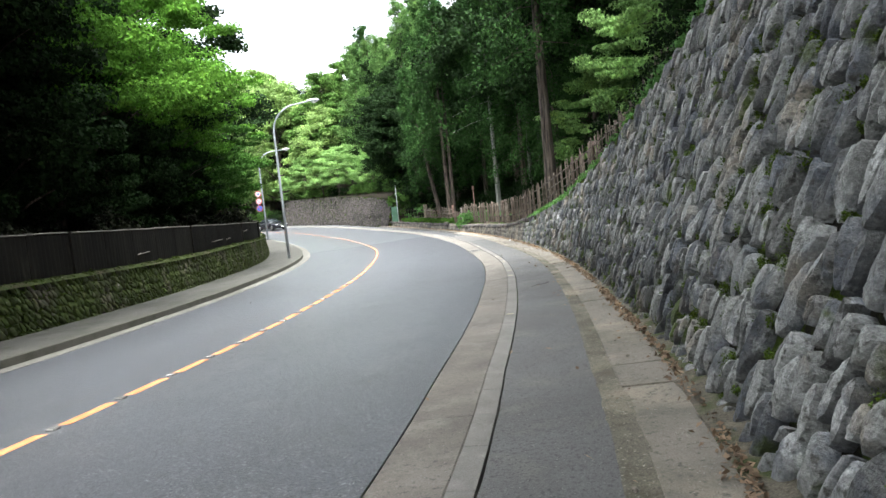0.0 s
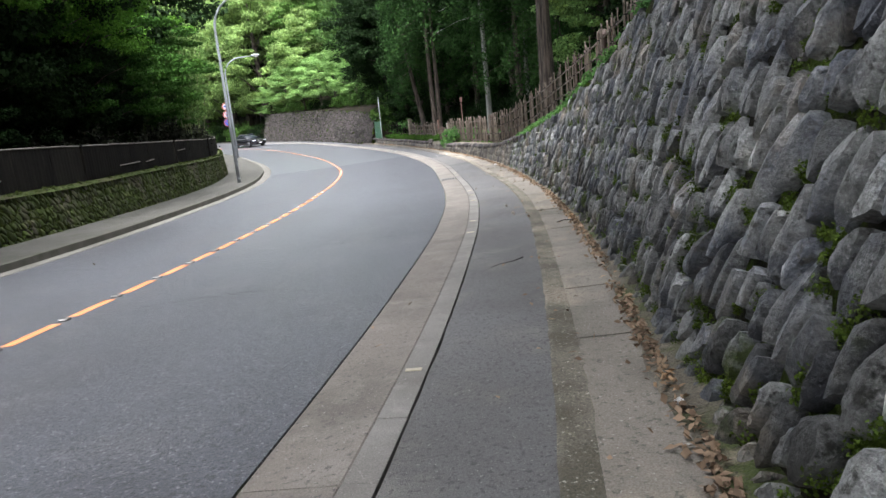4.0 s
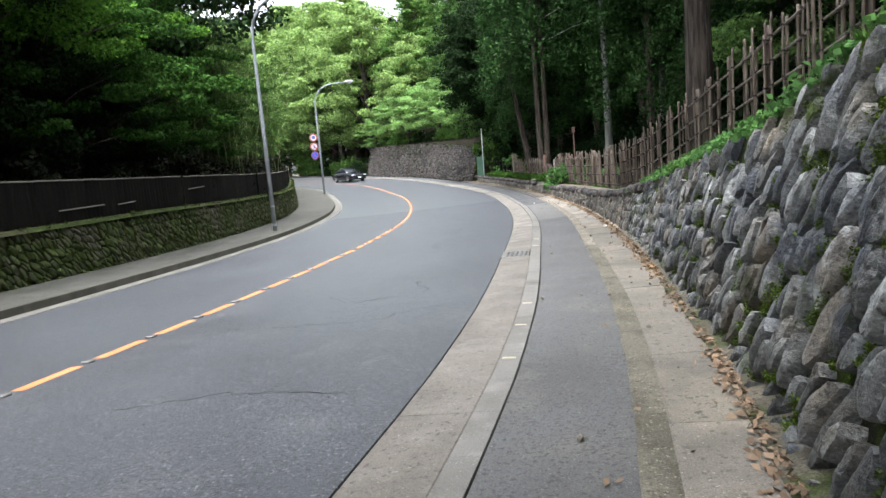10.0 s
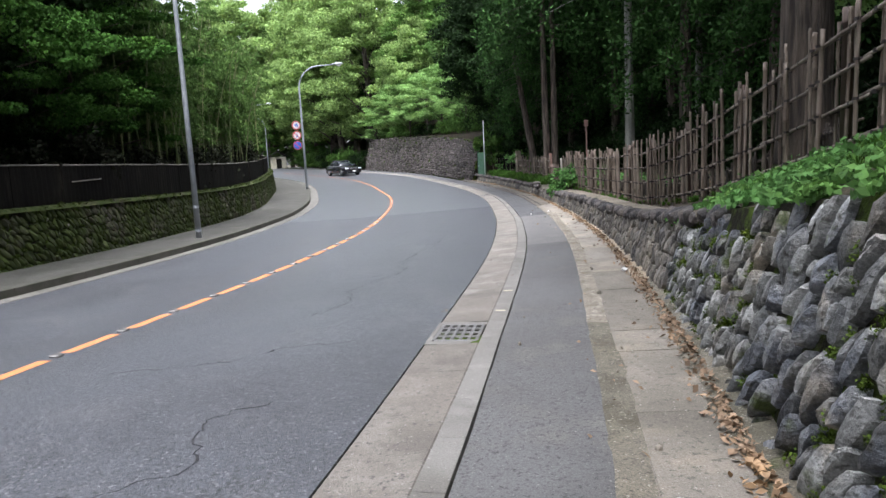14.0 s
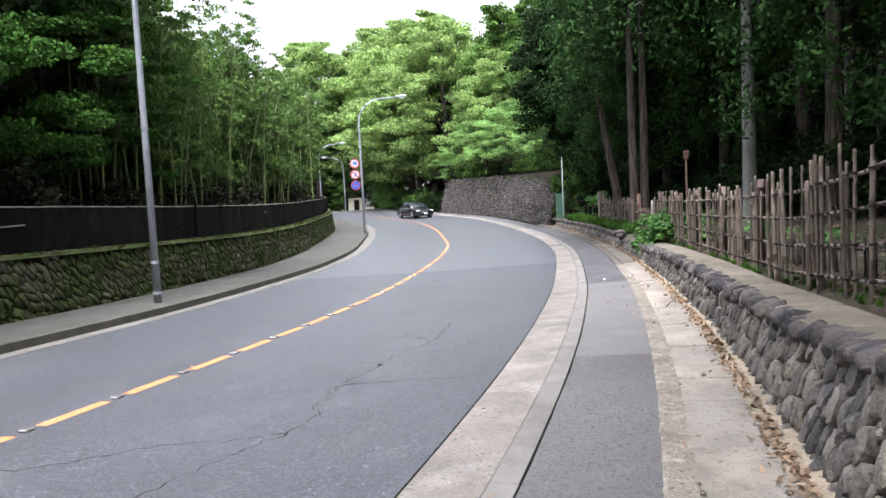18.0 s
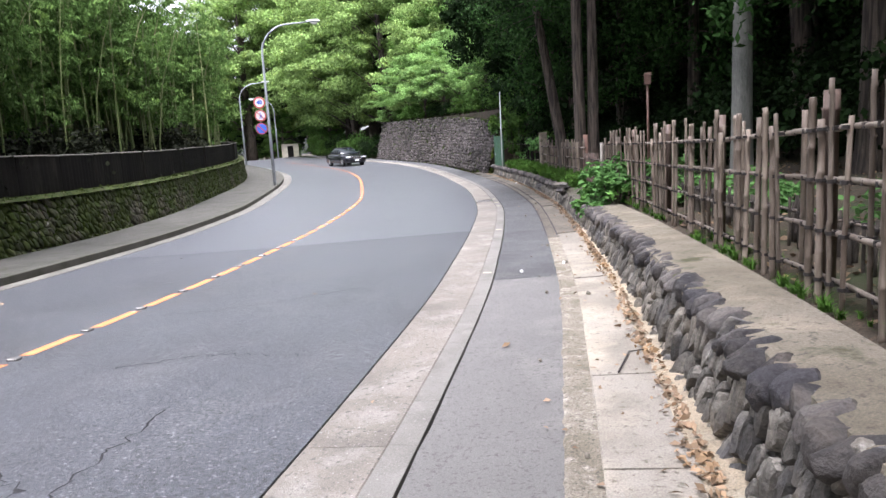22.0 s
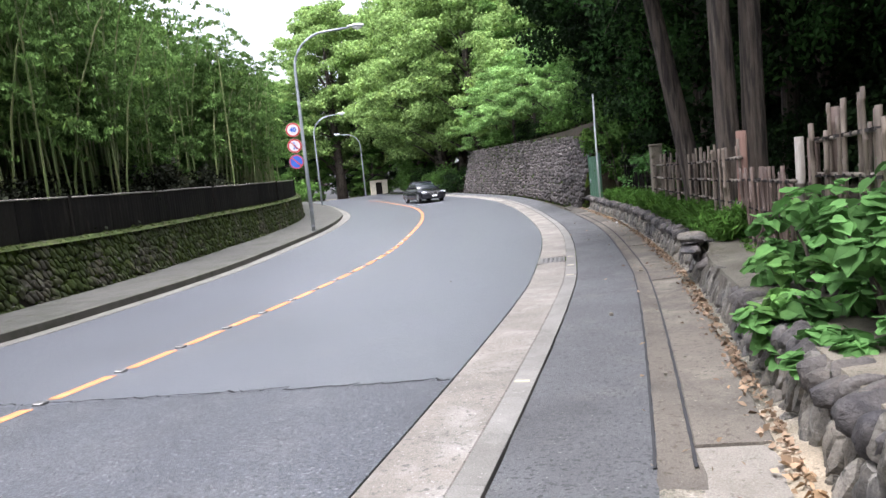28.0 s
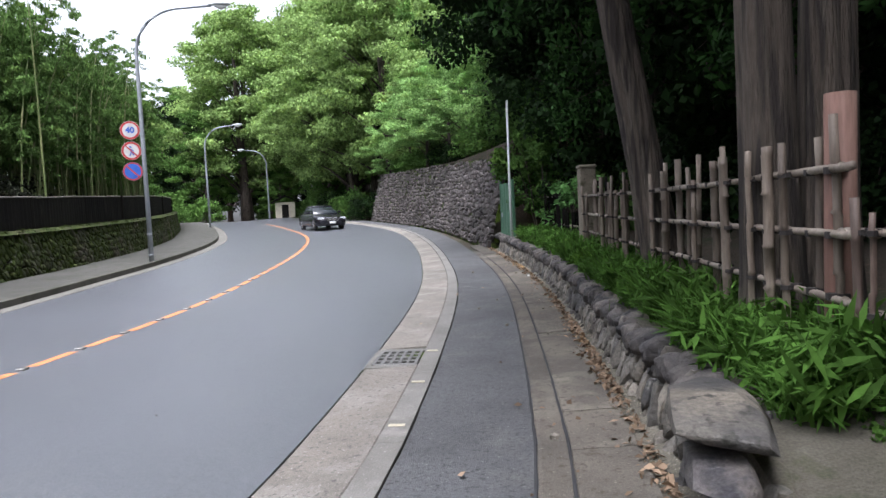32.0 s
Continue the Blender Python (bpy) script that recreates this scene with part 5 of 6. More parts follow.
def car(m, label):
    """A saloon that faces -y."""
    e = empty("car", m, label, "car")

    def ring(y, w, lo, hi, r=0.12):
        return [(-w, y, lo + r), (-w + r * 0.6, y, lo), (w - r * 0.6, y, lo), (w, y, lo + r), (w, y, hi - r), (w - r, y, hi), (-w + r, y, hi), (-w, y, hi - r)]

    bm = bmesh.new()
    loft(bm, [ring(-2.35, 0.72, 0.3, 0.62), ring(-2.2, 0.84, 0.22, 0.74), ring(-1.5, 0.89, 0.2, 0.86), ring(-0.9, 0.9, 0.2, 0.95), ring(0.9, 0.9, 0.2, 0.97), ring(1.7, 0.89, 0.2, 0.98), ring(2.2, 0.85, 0.24, 0.92), ring(2.35, 0.78, 0.32, 0.8)])
    part("body", bm, CARBLACK, e, smooth=True)
    bm = bmesh.new()
    loft(bm, [ring(-0.95, 0.74, 0.9, 0.98, 0.03), ring(-0.2, 0.64, 0.9, 1.4, 0.08), ring(0.7, 0.63, 0.9, 1.44, 0.08), ring(1.25, 0.66, 0.9, 1.3, 0.08), ring(1.75, 0.72, 0.9, 0.99, 0.03)])
    part("cabin", bm, CARGLASS, e, "dark tinted windows", smooth=True)
    bm = bmesh.new()
    loft(bm, [ring(-0.25, 0.62, 1.385, 1.42, 0.015), ring(0.2, 0.62, 1.41, 1.465, 0.02), ring(0.8, 0.62, 1.41, 1.46, 0.02), ring(1.15, 0.62, 1.33, 1.36, 0.015)])
    part("roof", bm, CARBLACK, e, smooth=True)
    for x in (-0.8, 0.8):
        for y in (-1.4, 1.35):
            bm = bmesh.new()
            tube(bm, [(x - 0.1, y, 0.32), (x + 0.1, y, 0.32)], 0.32, 20)
            w = part("wheel", bm, TYRE, e)
            bm = bmesh.new()
            s = 1 if x > 0 else -1
            tube(bm, [(x + s * 0.085, y, 0.32), (x + s * 0.106, y, 0.32)], [0.21, 0.19], 16)
            part("rim", bm, CHROME, w)
        bm = bmesh.new()
        box(bm, x * 0.82 - 0.17, -2.31, 0.6, x * 0.82 + 0.17, -2.12, 0.72, 0.03)
        part("headlight", bm, LAMPGLASS, e, "clear headlight")
        bm = bmesh.new()
        s = 1 if x > 0 else -1
        box(bm, s * 0.86, -0.72, 0.98, s * 1.04, -0.58, 1.1, 0.03)
        part("wing_mirror", bm, CARBLACK, e)
    bm = bmesh.new()
    for i in range(5):
        box(bm, -0.36, -2.37, 0.52 + i * 0.045, 0.36, -2.3, 0.545 + i * 0.045, 0.005)
    part("grille", bm, CHROME, e, "chrome grille bars")
    bm = bmesh.new()
    box(bm, -0.17, -2.4, 0.36, 0.17, -2.36, 0.47, 0.004)
    part("number_plate", bm, WHITE, e, "plain white number plate")
    return e


s = 80.0
car(Matrix.Translation(at(s, 1.6, 0.0)) @ Matrix.Rotation(heading(s) + 0.12, 4, "Z"), "black saloon car coming round the bend")

# ---- little hut beyond the bend ----
e = empty("hut", Matrix.Translation((-35.6, 107.0, 1.6)) @ Matrix.Rotation(0.5, 4, "Z"), "small cream roadside hut with a dark pitched roof", "hut")
bm = bmesh.new()
box(bm, -1.0, -0.9, -0.3, 1.0, 0.9, 1.75, 0.02)
part("wall", bm, HUTWALL, e)
bm = bmesh.new()
loft(bm, [[(-1.4, y, 1.7), (0, y, 2.4), (1.4, y, 1.7), (1.4, y, 1.8), (0, y, 2.52), (-1.4, y, 1.8)] for y in (-1.3, 1.3)])
part("roof", bm, BOARD, e)
bm = bmesh.new()
box(bm, -0.35, -0.93, 0.0, 0.35, -0.89, 1.5, 0.01)
part("door", bm, BOARD, e)

# ---- plants ----


def leaf_cloud(centres, radii, per, size, seed, droop=0.0, width=0.36, shell=0.45):
    """Leaves, folded at the midrib, spread through soft clumps."""
    q = np.random.RandomState(seed)
    c = np.repeat(np.array(centres, float), per, 0)
    r = np.repeat(np.array(radii, float), per, 0)
    d = q.normal(size=c.shape)
    d /= np.linalg.norm(d, axis=1, keepdims=True)
    p = c + d * r * (q.uniform(0, 1, (len(c), 1)) ** shell) * (1 + 0.12 * q.normal(size=(len(c), 1)))
    p[:, 2] -= droop * q.uniform(0, 1, len(c)) * r[:, 2]
    a = q.normal(size=c.shape)
    a[:, 2] -= 0.3 + 1.6 * droop
    a /= np.linalg.norm(a, axis=1, keepdims=True)
    nrm = d * 1.1 + q.normal(size=c.shape) * 0.55 + (0, 0, 0.6)
    b = np.cross(a, nrm)
    b /= np.linalg.norm(b, axis=1, keepdims=True) + 1e-9
    up = np.cross(b, a)
    L = size * q.uniform(0.6, 1.3, (len(c), 1))
    W = L * width
    v = np.stack([p - a * L * 0.5, p - b * W + up * W * 0.35, p + a * L * 0.5, p + b * W + up * W * 0.35], 1).reshape(-1, 3)
    n = len(c)
    return v, np.arange(n * 4).reshape(n, 4)


def heart_leaves(centres, radii, per, size, seed):
    """Broad pointed leaves of two halves folded along the midrib, held flat and tilted outwards."""
    q = np.random.RandomState(seed)
    vs, fs = [], []
    for c, r in zip(centres, radii):
        for k in range(per):
            d = q.normal(size=3)
            d /= np.linalg.norm(d)
            p = np.array(c) + d * np.array(r) * q.uniform(0.3, 1) ** 0.5
            nrm = d * 0.7 + np.array((0, 0, 1.0)) + q.normal(size=3) * 0.35
            nrm /= np.linalg.norm(nrm)
            a = np.cross(nrm, q.normal(size=3))
            a /= np.linalg.norm(a)
            b = np.cross(nrm, a)
            L = size * q.uniform(0.55, 1.25)
            o = len(vs)
            vs += [p - a * L * 0.42]
            for sx in (-1, 1):
                vs += [p + L * (a * x + b * y * sx + nrm * z) for x, y, z in ((-0.5, 0.22, 0.06), (-0.3, 0.42, 0.1), (0.05, 0.4, 0.08), (0.32, 0.2, 0.0))]
            vs += [p + L * (a * 0.6 - nrm * 0.1)]
            for w in (o + 1, o + 5):
                fs += [(o, w, w + 1, w + 1), (o, w + 1, w + 2, o + 9), (o + 9, w + 2, w + 3, w + 3)]
    return np.array(vs), fs


def crown_part(e, v, f, mat, name="crown"):
    if isinstance(f, list):
        ob = link(name, v, [tuple(dict.fromkeys(p)) for p in f], mat)
    else:
        ob = new(name, mesh_np(name, v, f, mat))
    ob.parent = e
    return ob


def broad_tree(name, label, height, spread, trunk_r, mat, bark, seed, clumps=60, per=110, leaf=0.2, low=0.25, flat=0.6, group="", tiers=0):
    """A trunk with limbs, and a crown of leaf clumps round the limb ends."""
    q = random.Random(seed)
    e = empty(name, Matrix(), label, "tree", group)
    bm = bmesh.new()
    lean = Vector((q.uniform(-0.06, 0.06), q.uniform(-0.06, 0.06), 1)) * height
    tube(bm, [(0, 0, -0.5), (0.02, 0, height * 0.12), lean * 0.35, lean * 0.62, lean * 0.88], [trunk_r * 1.35, trunk_r, trunk_r * 0.82, trunk_r * 0.5, trunk_r * 0.12], 9)
    part("trunk", bm, bark, e, smooth=True)
    bm = bmesh.new()
    centres, radii = [], []
    for k in range(clumps):
        t = low + (1 - low) * (k + q.random()) / clumps
        x = (t - low) / (1 - low)
        prof = (math.sin(math.pi * (0.18 + 0.82 * x)) ** 0.7) * 0.95 + 0.1
        ang = k * 2.4 + q.uniform(-0.5, 0.5)
        rad = spread * prof * q.uniform(0.3, 1.0)
        end = lean * t * 0.97 + Vector((math.cos(ang) * rad, math.sin(ang) * rad, q.uniform(-0.4, 0.5)))
        start = lean * max(0.12, (t - 0.16))
        if k % 2 == 0:
            mid = start.lerp(end, 0.55) + Vector((0, 0, 0.25))
            tube(bm, [start, mid, end], [trunk_r * 0.34 * (1.1 - t) + 0.01, trunk_r * 0.2 * (1.1 - t) + 0.008, 0.008], 5, caps=False)
        rr = spread * q.uniform(0.17, 0.34)
        for j in range(3):
            off = Vector((q.gauss(0, rr * 0.42), q.gauss(0, rr * 0.42), q.gauss(0, rr * 0.2)))
            centres.append(tuple(end + off))
            radii.append((rr * 0.66, rr * 0.66, rr * flat * 0.66))
    tagged(part("branchwork", bm, bark, e, smooth=True), kind="stuff")
    v, f = leaf_cloud(centres, radii, int(per * 0.8), leaf, seed, shell=0.3)
    crown_part(e, v, f, mat)
    return e


def cedar(name, label, height, spread, trunk_r, mat, bark, seed, low=0.3, branches=66, per=190, leaf=0.2, stems=1):
    """A straight conifer with drooping sprays."""
    q = random.Random(seed)
    e = empty(name, Matrix(), label, "tree")
    centres, radii = [], []
    for k in range(stems):
        bm = bmesh.new()
        x = 0.3 * k
        zs = [-0.5, 0.0, 0.25, 0.5, 1.0, 1.6, 2.2, 3.0, 4.0, 5.0, height * 0.4, height * 0.7, height]
        bow = 0.06 * (k * 2 - 1) * (stems > 1)
        tube(bm, [(x + bow * math.sin(min(1, z / (height * 0.3)) * 1.57) if z < height * 0.6 else x + 0.02, 0, z) for z in zs],
             [trunk_r * (1 + 0.4 * math.exp(-max(z, 0) * 2.2)) * (1 - 0.94 * max(0, z) / height) + 0.01 for z in zs], 36)
        for v in bm.verts:
            a = math.atan2(v.co.y, v.co.x - x)
            c = Vector((math.cos(a) * 5, math.sin(a) * 5, v.co.z * 0.25 + k * 9))
            g = 1 + 0.08 * noise.noise(c * 0.6) - 0.12 * (1 - min(1, abs(noise.noise(c)) * 4))
            v.co.x, v.co.y = x + (v.co.x - x) * g, v.co.y * g
        part("trunk", bm, bark, e, smooth=True)
    limbs = bmesh.new()
    for k in range(branches):
        t = low + (1 - low) * (k / branches) ** 0.9
        ang = k * 2.4 + q.uniform(-0.4, 0.4)
        reach = spread * (1.05 - t) / (1.05 - low) * q.uniform(0.6, 1.1) + 0.3
        z = height * t
        end = Vector((math.cos(ang) * reach, math.sin(ang) * reach, z - reach * 0.3))
        tube(limbs, [(0, 0, z), Vector((0, 0, z)).lerp(end, 0.5) + Vector((0, 0, 0.12)), end], [0.035, 0.02, 0.006], 4, caps=False)
        for w in (0.5, 0.8, 1.05):
            rr = (0.34 + 0.19 * reach) * q.uniform(0.65, 1.25)
            centres.append(tuple(Vector((0, 0, z)).lerp(end, w) + Vector((q.gauss(0, 0.2), q.gauss(0, 0.2), -0.25))))
            radii.append((rr * 0.85, rr * 0.85, rr))
    tagged(part("branchwork", limbs, bark, e), kind="stuff")
    v, f = leaf_cloud(centres, radii, int(per * 0.6), leaf, seed, droop=0.25, width=0.2, shell=0.3)
    crown_part(e, v, f, mat)
    return e


def bamboo_clump(label, seed, culms=24, height=10.5, area=1.6):
    q = random.Random(seed)
    e = empty("bamboo_clump", Matrix(), label, "bamboo", "bamboo grove")
    centres, radii = [], []
    for k in range(culms):
        x, y = q.uniform(-area, area), q.uniform(-area, area)
        h = height * q.uniform(0.7, 1.1)
        dx, dy = q.gauss(0, 1.0), q.gauss(0, 1.0)
        pts = [(x + dx * t**2.6, y + dy * t**2.6, h * t * (1 - 0.05 * t**4) - 0.3 * (t == 0)) for t in (0, 0.25, 0.5, 0.72, 0.88, 1.0)]
        bm = bmesh.new()
        tube(bm, pts, [0.035, 0.034, 0.03, 0.022, 0.014, 0.005], 6, caps=False)
        part("culm", bm, CULM, e, smooth=True)
        for j in range(13):
            # each spray arches out of a node and droops
            t = 0.4 + 0.6 * (j + q.random()) / 13
            c = Vector((x + dx * t**2.6, y + dy * t**2.6, h * t))
            a, reach = q.uniform(0, 6.3), q.uniform(0.6, 1.35) * (1.3 - 0.65 * t)
            for w in (0.3, 0.55, 0.8, 1.0):
                centres.append(tuple(c + Vector((math.cos(a) * reach * w, math.sin(a) * reach * w, 0.55 * reach * w - 0.75 * reach * w * w))))
                radii.append((0.2, 0.2, 0.06))
    v, f = leaf_cloud(centres, radii, 15, 0.2, seed, droop=0.6, width=0.14)
    crown_part(e, v, f, L_BAMBOO, "foliage")
    return e


def shrub(name, label, w, h, mat, seed, leaf=0.13, count=40, per=60, group="", category="shrub", width=0.36, round_leaves=False):
    q = random.Random(seed)
    e = empty(name, Matrix(), label, category, group)
    bm = bmesh.new()
    centres, radii = [], []
    for k in range(count):
        a, r = q.uniform(0, 6.3), w * math.sqrt(q.random()) * 0.9
        z = h * q.uniform(0.12, 0.9) * (1 - 0.35 * (r / w) ** 2)
        c = Vector((math.cos(a) * r, math.sin(a) * r, z))
        if k % 3 == 0:
            tube(bm, [(c.x * 0.2, c.y * 0.2, -0.1), c * 0.6, c], [0.018, 0.012, 0.004], 5, caps=False)
        centres.append(tuple(c))
        rr = w * q.uniform(0.2, 0.36)
        radii.append((rr, rr, rr * 0.75))
    tagged(part("branchwork", bm, BARK, e), kind="stuff")
    if round_leaves:
        v, f = heart_leaves(centres, radii, per, leaf, seed)
    else:
        v, f = leaf_cloud(centres, radii, per, leaf, seed, width=width)
    crown_part(e, v, f, mat, "foliage")
    return e


def grass_tuft(seed, blades=60, length=0.42):
    q = np.random.RandomState(seed)
    v, f = [], []
    for k in range(blades):
        a, r = q.uniform(0, 6.3), q.uniform(0, 0.12)
        d = np.array((math.cos(a), math.sin(a), 0))
        p = np.array((math.cos(a * 1.7) * r, math.sin(a * 1.7) * r, -0.03))
        L = length * q.uniform(0.6, 1.25)
        out = q.uniform(0.35, 0.95)
        w = np.array((-d[1], d[0], 0)) * q.uniform(0.008, 0.016)
        spine = [p + d * L * out * t**1.7 + np.array((0, 0, 1)) * L * (t - 0.55 * out * t * t) for t in (0, 0.35, 0.7, 1.0)]
        o = len(v)
        for i, (c, k2) in enumerate(zip(spine, (0.8, 1.0, 0.7, 0.1))):
            v += [c - w * k2, c + w * k2]
        f += [(o + 2 * i, o + 2 * i + 1, o + 2 * i + 3, o + 2 * i + 2) for i in range(3)]
    return np.array(v), np.array(f)


def put(proto, s, u, scale=1.0, turn=0.0, dz=None, tall=1.0):
    p = at(s, u, land_height(s, u) if dz is None else dz)
    ob = copy_thing(proto, Matrix.Translation(p) @ Matrix.Rotation(turn, 4, "Z"))
    ob.scale = (scale, scale, scale * tall)
    return ob


def spin():
    return rnd.uniform(0, 6.28)


rnd = random.Random(5)
A1 = broad_tree("broadleaf_tree", "tall green broadleaf tree, leaves darkened for the shady wood", 12, 3.4, 0.2, L_SHADE, BARK, 11, clumps=72, per=210, leaf=0.17, low=0.22)
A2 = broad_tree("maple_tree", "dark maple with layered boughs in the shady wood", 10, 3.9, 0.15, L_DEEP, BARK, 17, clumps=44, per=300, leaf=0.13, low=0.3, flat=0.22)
# A3 serves as a high canopy that keeps sky light off the footways
A3 = broad_tree("broadleaf_tree", "tall evergreen tree added as overhead canopy to shade the footway", 17, 6.2, 0.26, L_SHADE, BARK, 21, clumps=84, per=240, leaf=0.24, low=0.42, flat=0.4)
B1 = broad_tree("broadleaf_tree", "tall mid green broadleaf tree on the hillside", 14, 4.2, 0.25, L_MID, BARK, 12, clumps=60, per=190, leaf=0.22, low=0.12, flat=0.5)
B2 = broad_tree("broadleaf_tree", "dark evergreen tree on the hillside, its leaves deepened for shade", 14, 4.4, 0.25, L_SHADE, BARK, 18, clumps=72, per=170, leaf=0.24, low=0.1)
M1 = broad_tree("maple_tree", "spreading maple with light green leaves", 7, 3.6, 0.12, L_LIGHT, BARK, 13, clumps=56, per=240, leaf=0.13, low=0.28, flat=0.3)
Y1 = broad_tree("camphor_tree", "big broadleaf tree with yellow-green leaves", 18, 6.0, 0.4, L_YELLOW, BARK, 14, clumps=58, per=330, leaf=0.22, low=0.2, flat=0.42)
CD1 = cedar("cedar_tree", "tall cedar with drooping dark green sprays", 18, 2.7, 0.24, L_CEDAR, BARK, 15, low=0.2)
CD2 = cedar("cedar_tree", "old cedar with a bare lower trunk", 19, 2.9, 0.27, L_CEDAR, BARK, 19, low=0.36)
CT = cedar("twin_cedar", "old cedar with two thick furrowed trunks", 17, 3.0, 0.155, L_CEDAR, BARK, 20, low=0.38, stems=2)
CL = cedar("cedar_tree", "tall cedar with light green brush-like sprays", 17, 3.2, 0.24, L_CEDARTIP, BARK, 23, low=0.12, branches=72)
M2 = broad_tree("maple_tree", "fresh green maple leaning towards the road", 11.5, 4.3, 0.17, L_MAPLE, BARK, 27, clumps=46, per=300, leaf=0.13, low=0.52, flat=0.32)
CY = cedar("cypress_tree", "slender cypress with a pale straight trunk", 17, 2.3, 0.15, L_CEDAR, PALEBARK, 16, low=0.36)
BB1 = bamboo_clump("dense clump of tall green bamboo", 31)
BB2 = bamboo_clump("feathery clump of tall green bamboo", 32, height=9.0)
SH1 = shrub("hedge_shrub", "leafy shrub behind the board fence, leaves darkened for shade", 1.3, 2.6, L_SHRUB, 41, leaf=0.12, per=80, group="shrubs behind the fence")
SH2 = shrub("undergrowth_shrub", "green undergrowth shrub, leaves darkened for shade", 1.5, 1.7, L_SHADE, 42, leaf=0.1, per=110, group="undergrowth")
SH3 = shrub("light_shrub", "light green leafy shrub", 1.4, 1.8, L_MID, 43, leaf=0.14, group="undergrowth")
protos = (CL, M2, A1, A2, A3, B1, B2, M1, Y1, CD1, CD2, CT, CY, BB1, BB2, SH1, SH2, SH3)

# far side: hedge, wood darkened by leaf colour, then bamboo
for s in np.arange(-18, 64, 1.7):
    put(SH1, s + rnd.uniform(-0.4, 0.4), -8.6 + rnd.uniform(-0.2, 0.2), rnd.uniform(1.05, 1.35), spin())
for s in np.arange(-18, 41, 3.4):
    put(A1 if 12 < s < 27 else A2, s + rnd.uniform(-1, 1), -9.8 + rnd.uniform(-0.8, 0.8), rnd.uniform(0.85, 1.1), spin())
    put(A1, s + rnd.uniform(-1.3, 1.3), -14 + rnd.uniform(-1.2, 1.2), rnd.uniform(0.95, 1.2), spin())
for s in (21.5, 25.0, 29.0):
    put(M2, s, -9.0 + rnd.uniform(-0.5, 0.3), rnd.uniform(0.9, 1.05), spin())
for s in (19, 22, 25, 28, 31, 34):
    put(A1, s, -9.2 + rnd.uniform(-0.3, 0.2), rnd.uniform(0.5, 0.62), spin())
# overhanging crowns added to shade the hedge and boards below
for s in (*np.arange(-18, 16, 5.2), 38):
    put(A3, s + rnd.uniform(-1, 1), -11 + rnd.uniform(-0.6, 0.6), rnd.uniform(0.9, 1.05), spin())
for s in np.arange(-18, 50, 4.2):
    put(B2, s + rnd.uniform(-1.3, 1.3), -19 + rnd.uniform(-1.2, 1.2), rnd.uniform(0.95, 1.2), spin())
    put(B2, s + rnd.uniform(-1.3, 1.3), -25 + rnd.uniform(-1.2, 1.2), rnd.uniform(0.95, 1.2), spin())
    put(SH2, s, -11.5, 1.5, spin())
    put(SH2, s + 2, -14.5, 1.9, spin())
for s in np.arange(41.5, 86, 2.5):
    put(rnd.choice((BB1, BB2)), s + rnd.uniform(-0.5, 0.5), -9.4 + rnd.uniform(-0.5, 0.5), rnd.uniform(0.85, 1.1), spin())
    put(rnd.choice((BB1, BB2)), s + rnd.uniform(-0.8, 0.8), -13.2 + rnd.uniform(-0.6, 0.6), rnd.uniform(1.1, 1.3), spin())
for s in np.arange(50, 84, 4):
    put(B2, s, -17.5, 0.75, spin())
    put(SH2, s, -11.4, 1.2, spin())
    put(SH2, s + 2, -11.8, 1.5, spin())
for s in np.arange(88, 102, 3.5):
    put(SH3, s, -7.5, 1.3, spin())
    put(B1, s, -11, 0.8, spin())

# hillside over the footway


def stand(proto, x, y, z, scale=1.0, turn=0.0):
    ob = copy_thing(proto, Matrix.Translation((x, y, z)) @ Matrix.Rotation(turn, 4, "Z"))
    ob.scale = (scale, scale, scale)
    return ob


stand(CY, 5.04, 40.86, 0.9, 1.05, 1.0)
stand(CY, 7.5, 42.1, 1.2, 0.95, 2.0)
stand(CY, 8.47, 43.1, 1.3, 0.95, 3.0)
stand(CD2, 5.22, 24.9, 1.75, 0.95, 1.0)
ob = stand(CD2, 1.65, 50.3, 0.9, 0.66, 2.0)
ob.matrix_basis = Matrix.Translation((1.65, 50.3, 0.9)) @ Matrix.Rotation(radians(-9), 4, "Y") @ Matrix.Rotation(2.0, 4, "Z") @ Matrix.Diagonal((0.66, 0.66, 0.66, 1))
stand(CT, 2.2, 47.75, 0.75, 1.0, 0.3)
for s in np.arange(-12, 62, 3.6):
    put(rnd.choice((CD1, CD2)), s + rnd.uniform(-1, 1), 13.5 + rnd.uniform(-1.2, 1.2), rnd.uniform(0.8, 1.05), spin())
    put(rnd.choice((CD1, B2, B2)), s + rnd.uniform(-1, 1), 19 + rnd.uniform(-1.5, 1.5), rnd.uniform(0.9, 1.15), spin())
    put(SH2, s + rnd.uniform(-1, 1), 11 + rnd.uniform(-0.8, 0.8), rnd.uniform(1.0, 1.5), spin())
    put(SH2, s + rnd.uniform(-1, 1) + 1.8, 14.5 + rnd.uniform(-0.8, 0.8), rnd.uniform(1.3, 2.0), spin())
for s in np.arange(-10, 64, 6):
    put(B2, s + rnd.uniform(-1, 1), 27 + rnd.uniform(-2, 2), rnd.uniform(1.0, 1.2), spin())
for s in np.arange(18, 52, 5.5):
    put(A3, s + rnd.uniform(-1, 1), 12.5 + rnd.uniform(-0.6, 0.6), rnd.uniform(0.85, 1.0), spin())
for s, u, k in ((29, 11.2, 0.85), (33.5, 10.6, 0.8), (38.5, 10.2, 0.85), (47.5, 10.4, 0.8), (51, 9.3, 0.8), (55.5, 9.0, 0.75), (58.8, 10.4, 0.85)):
    put(CD1, s, u, k, spin())
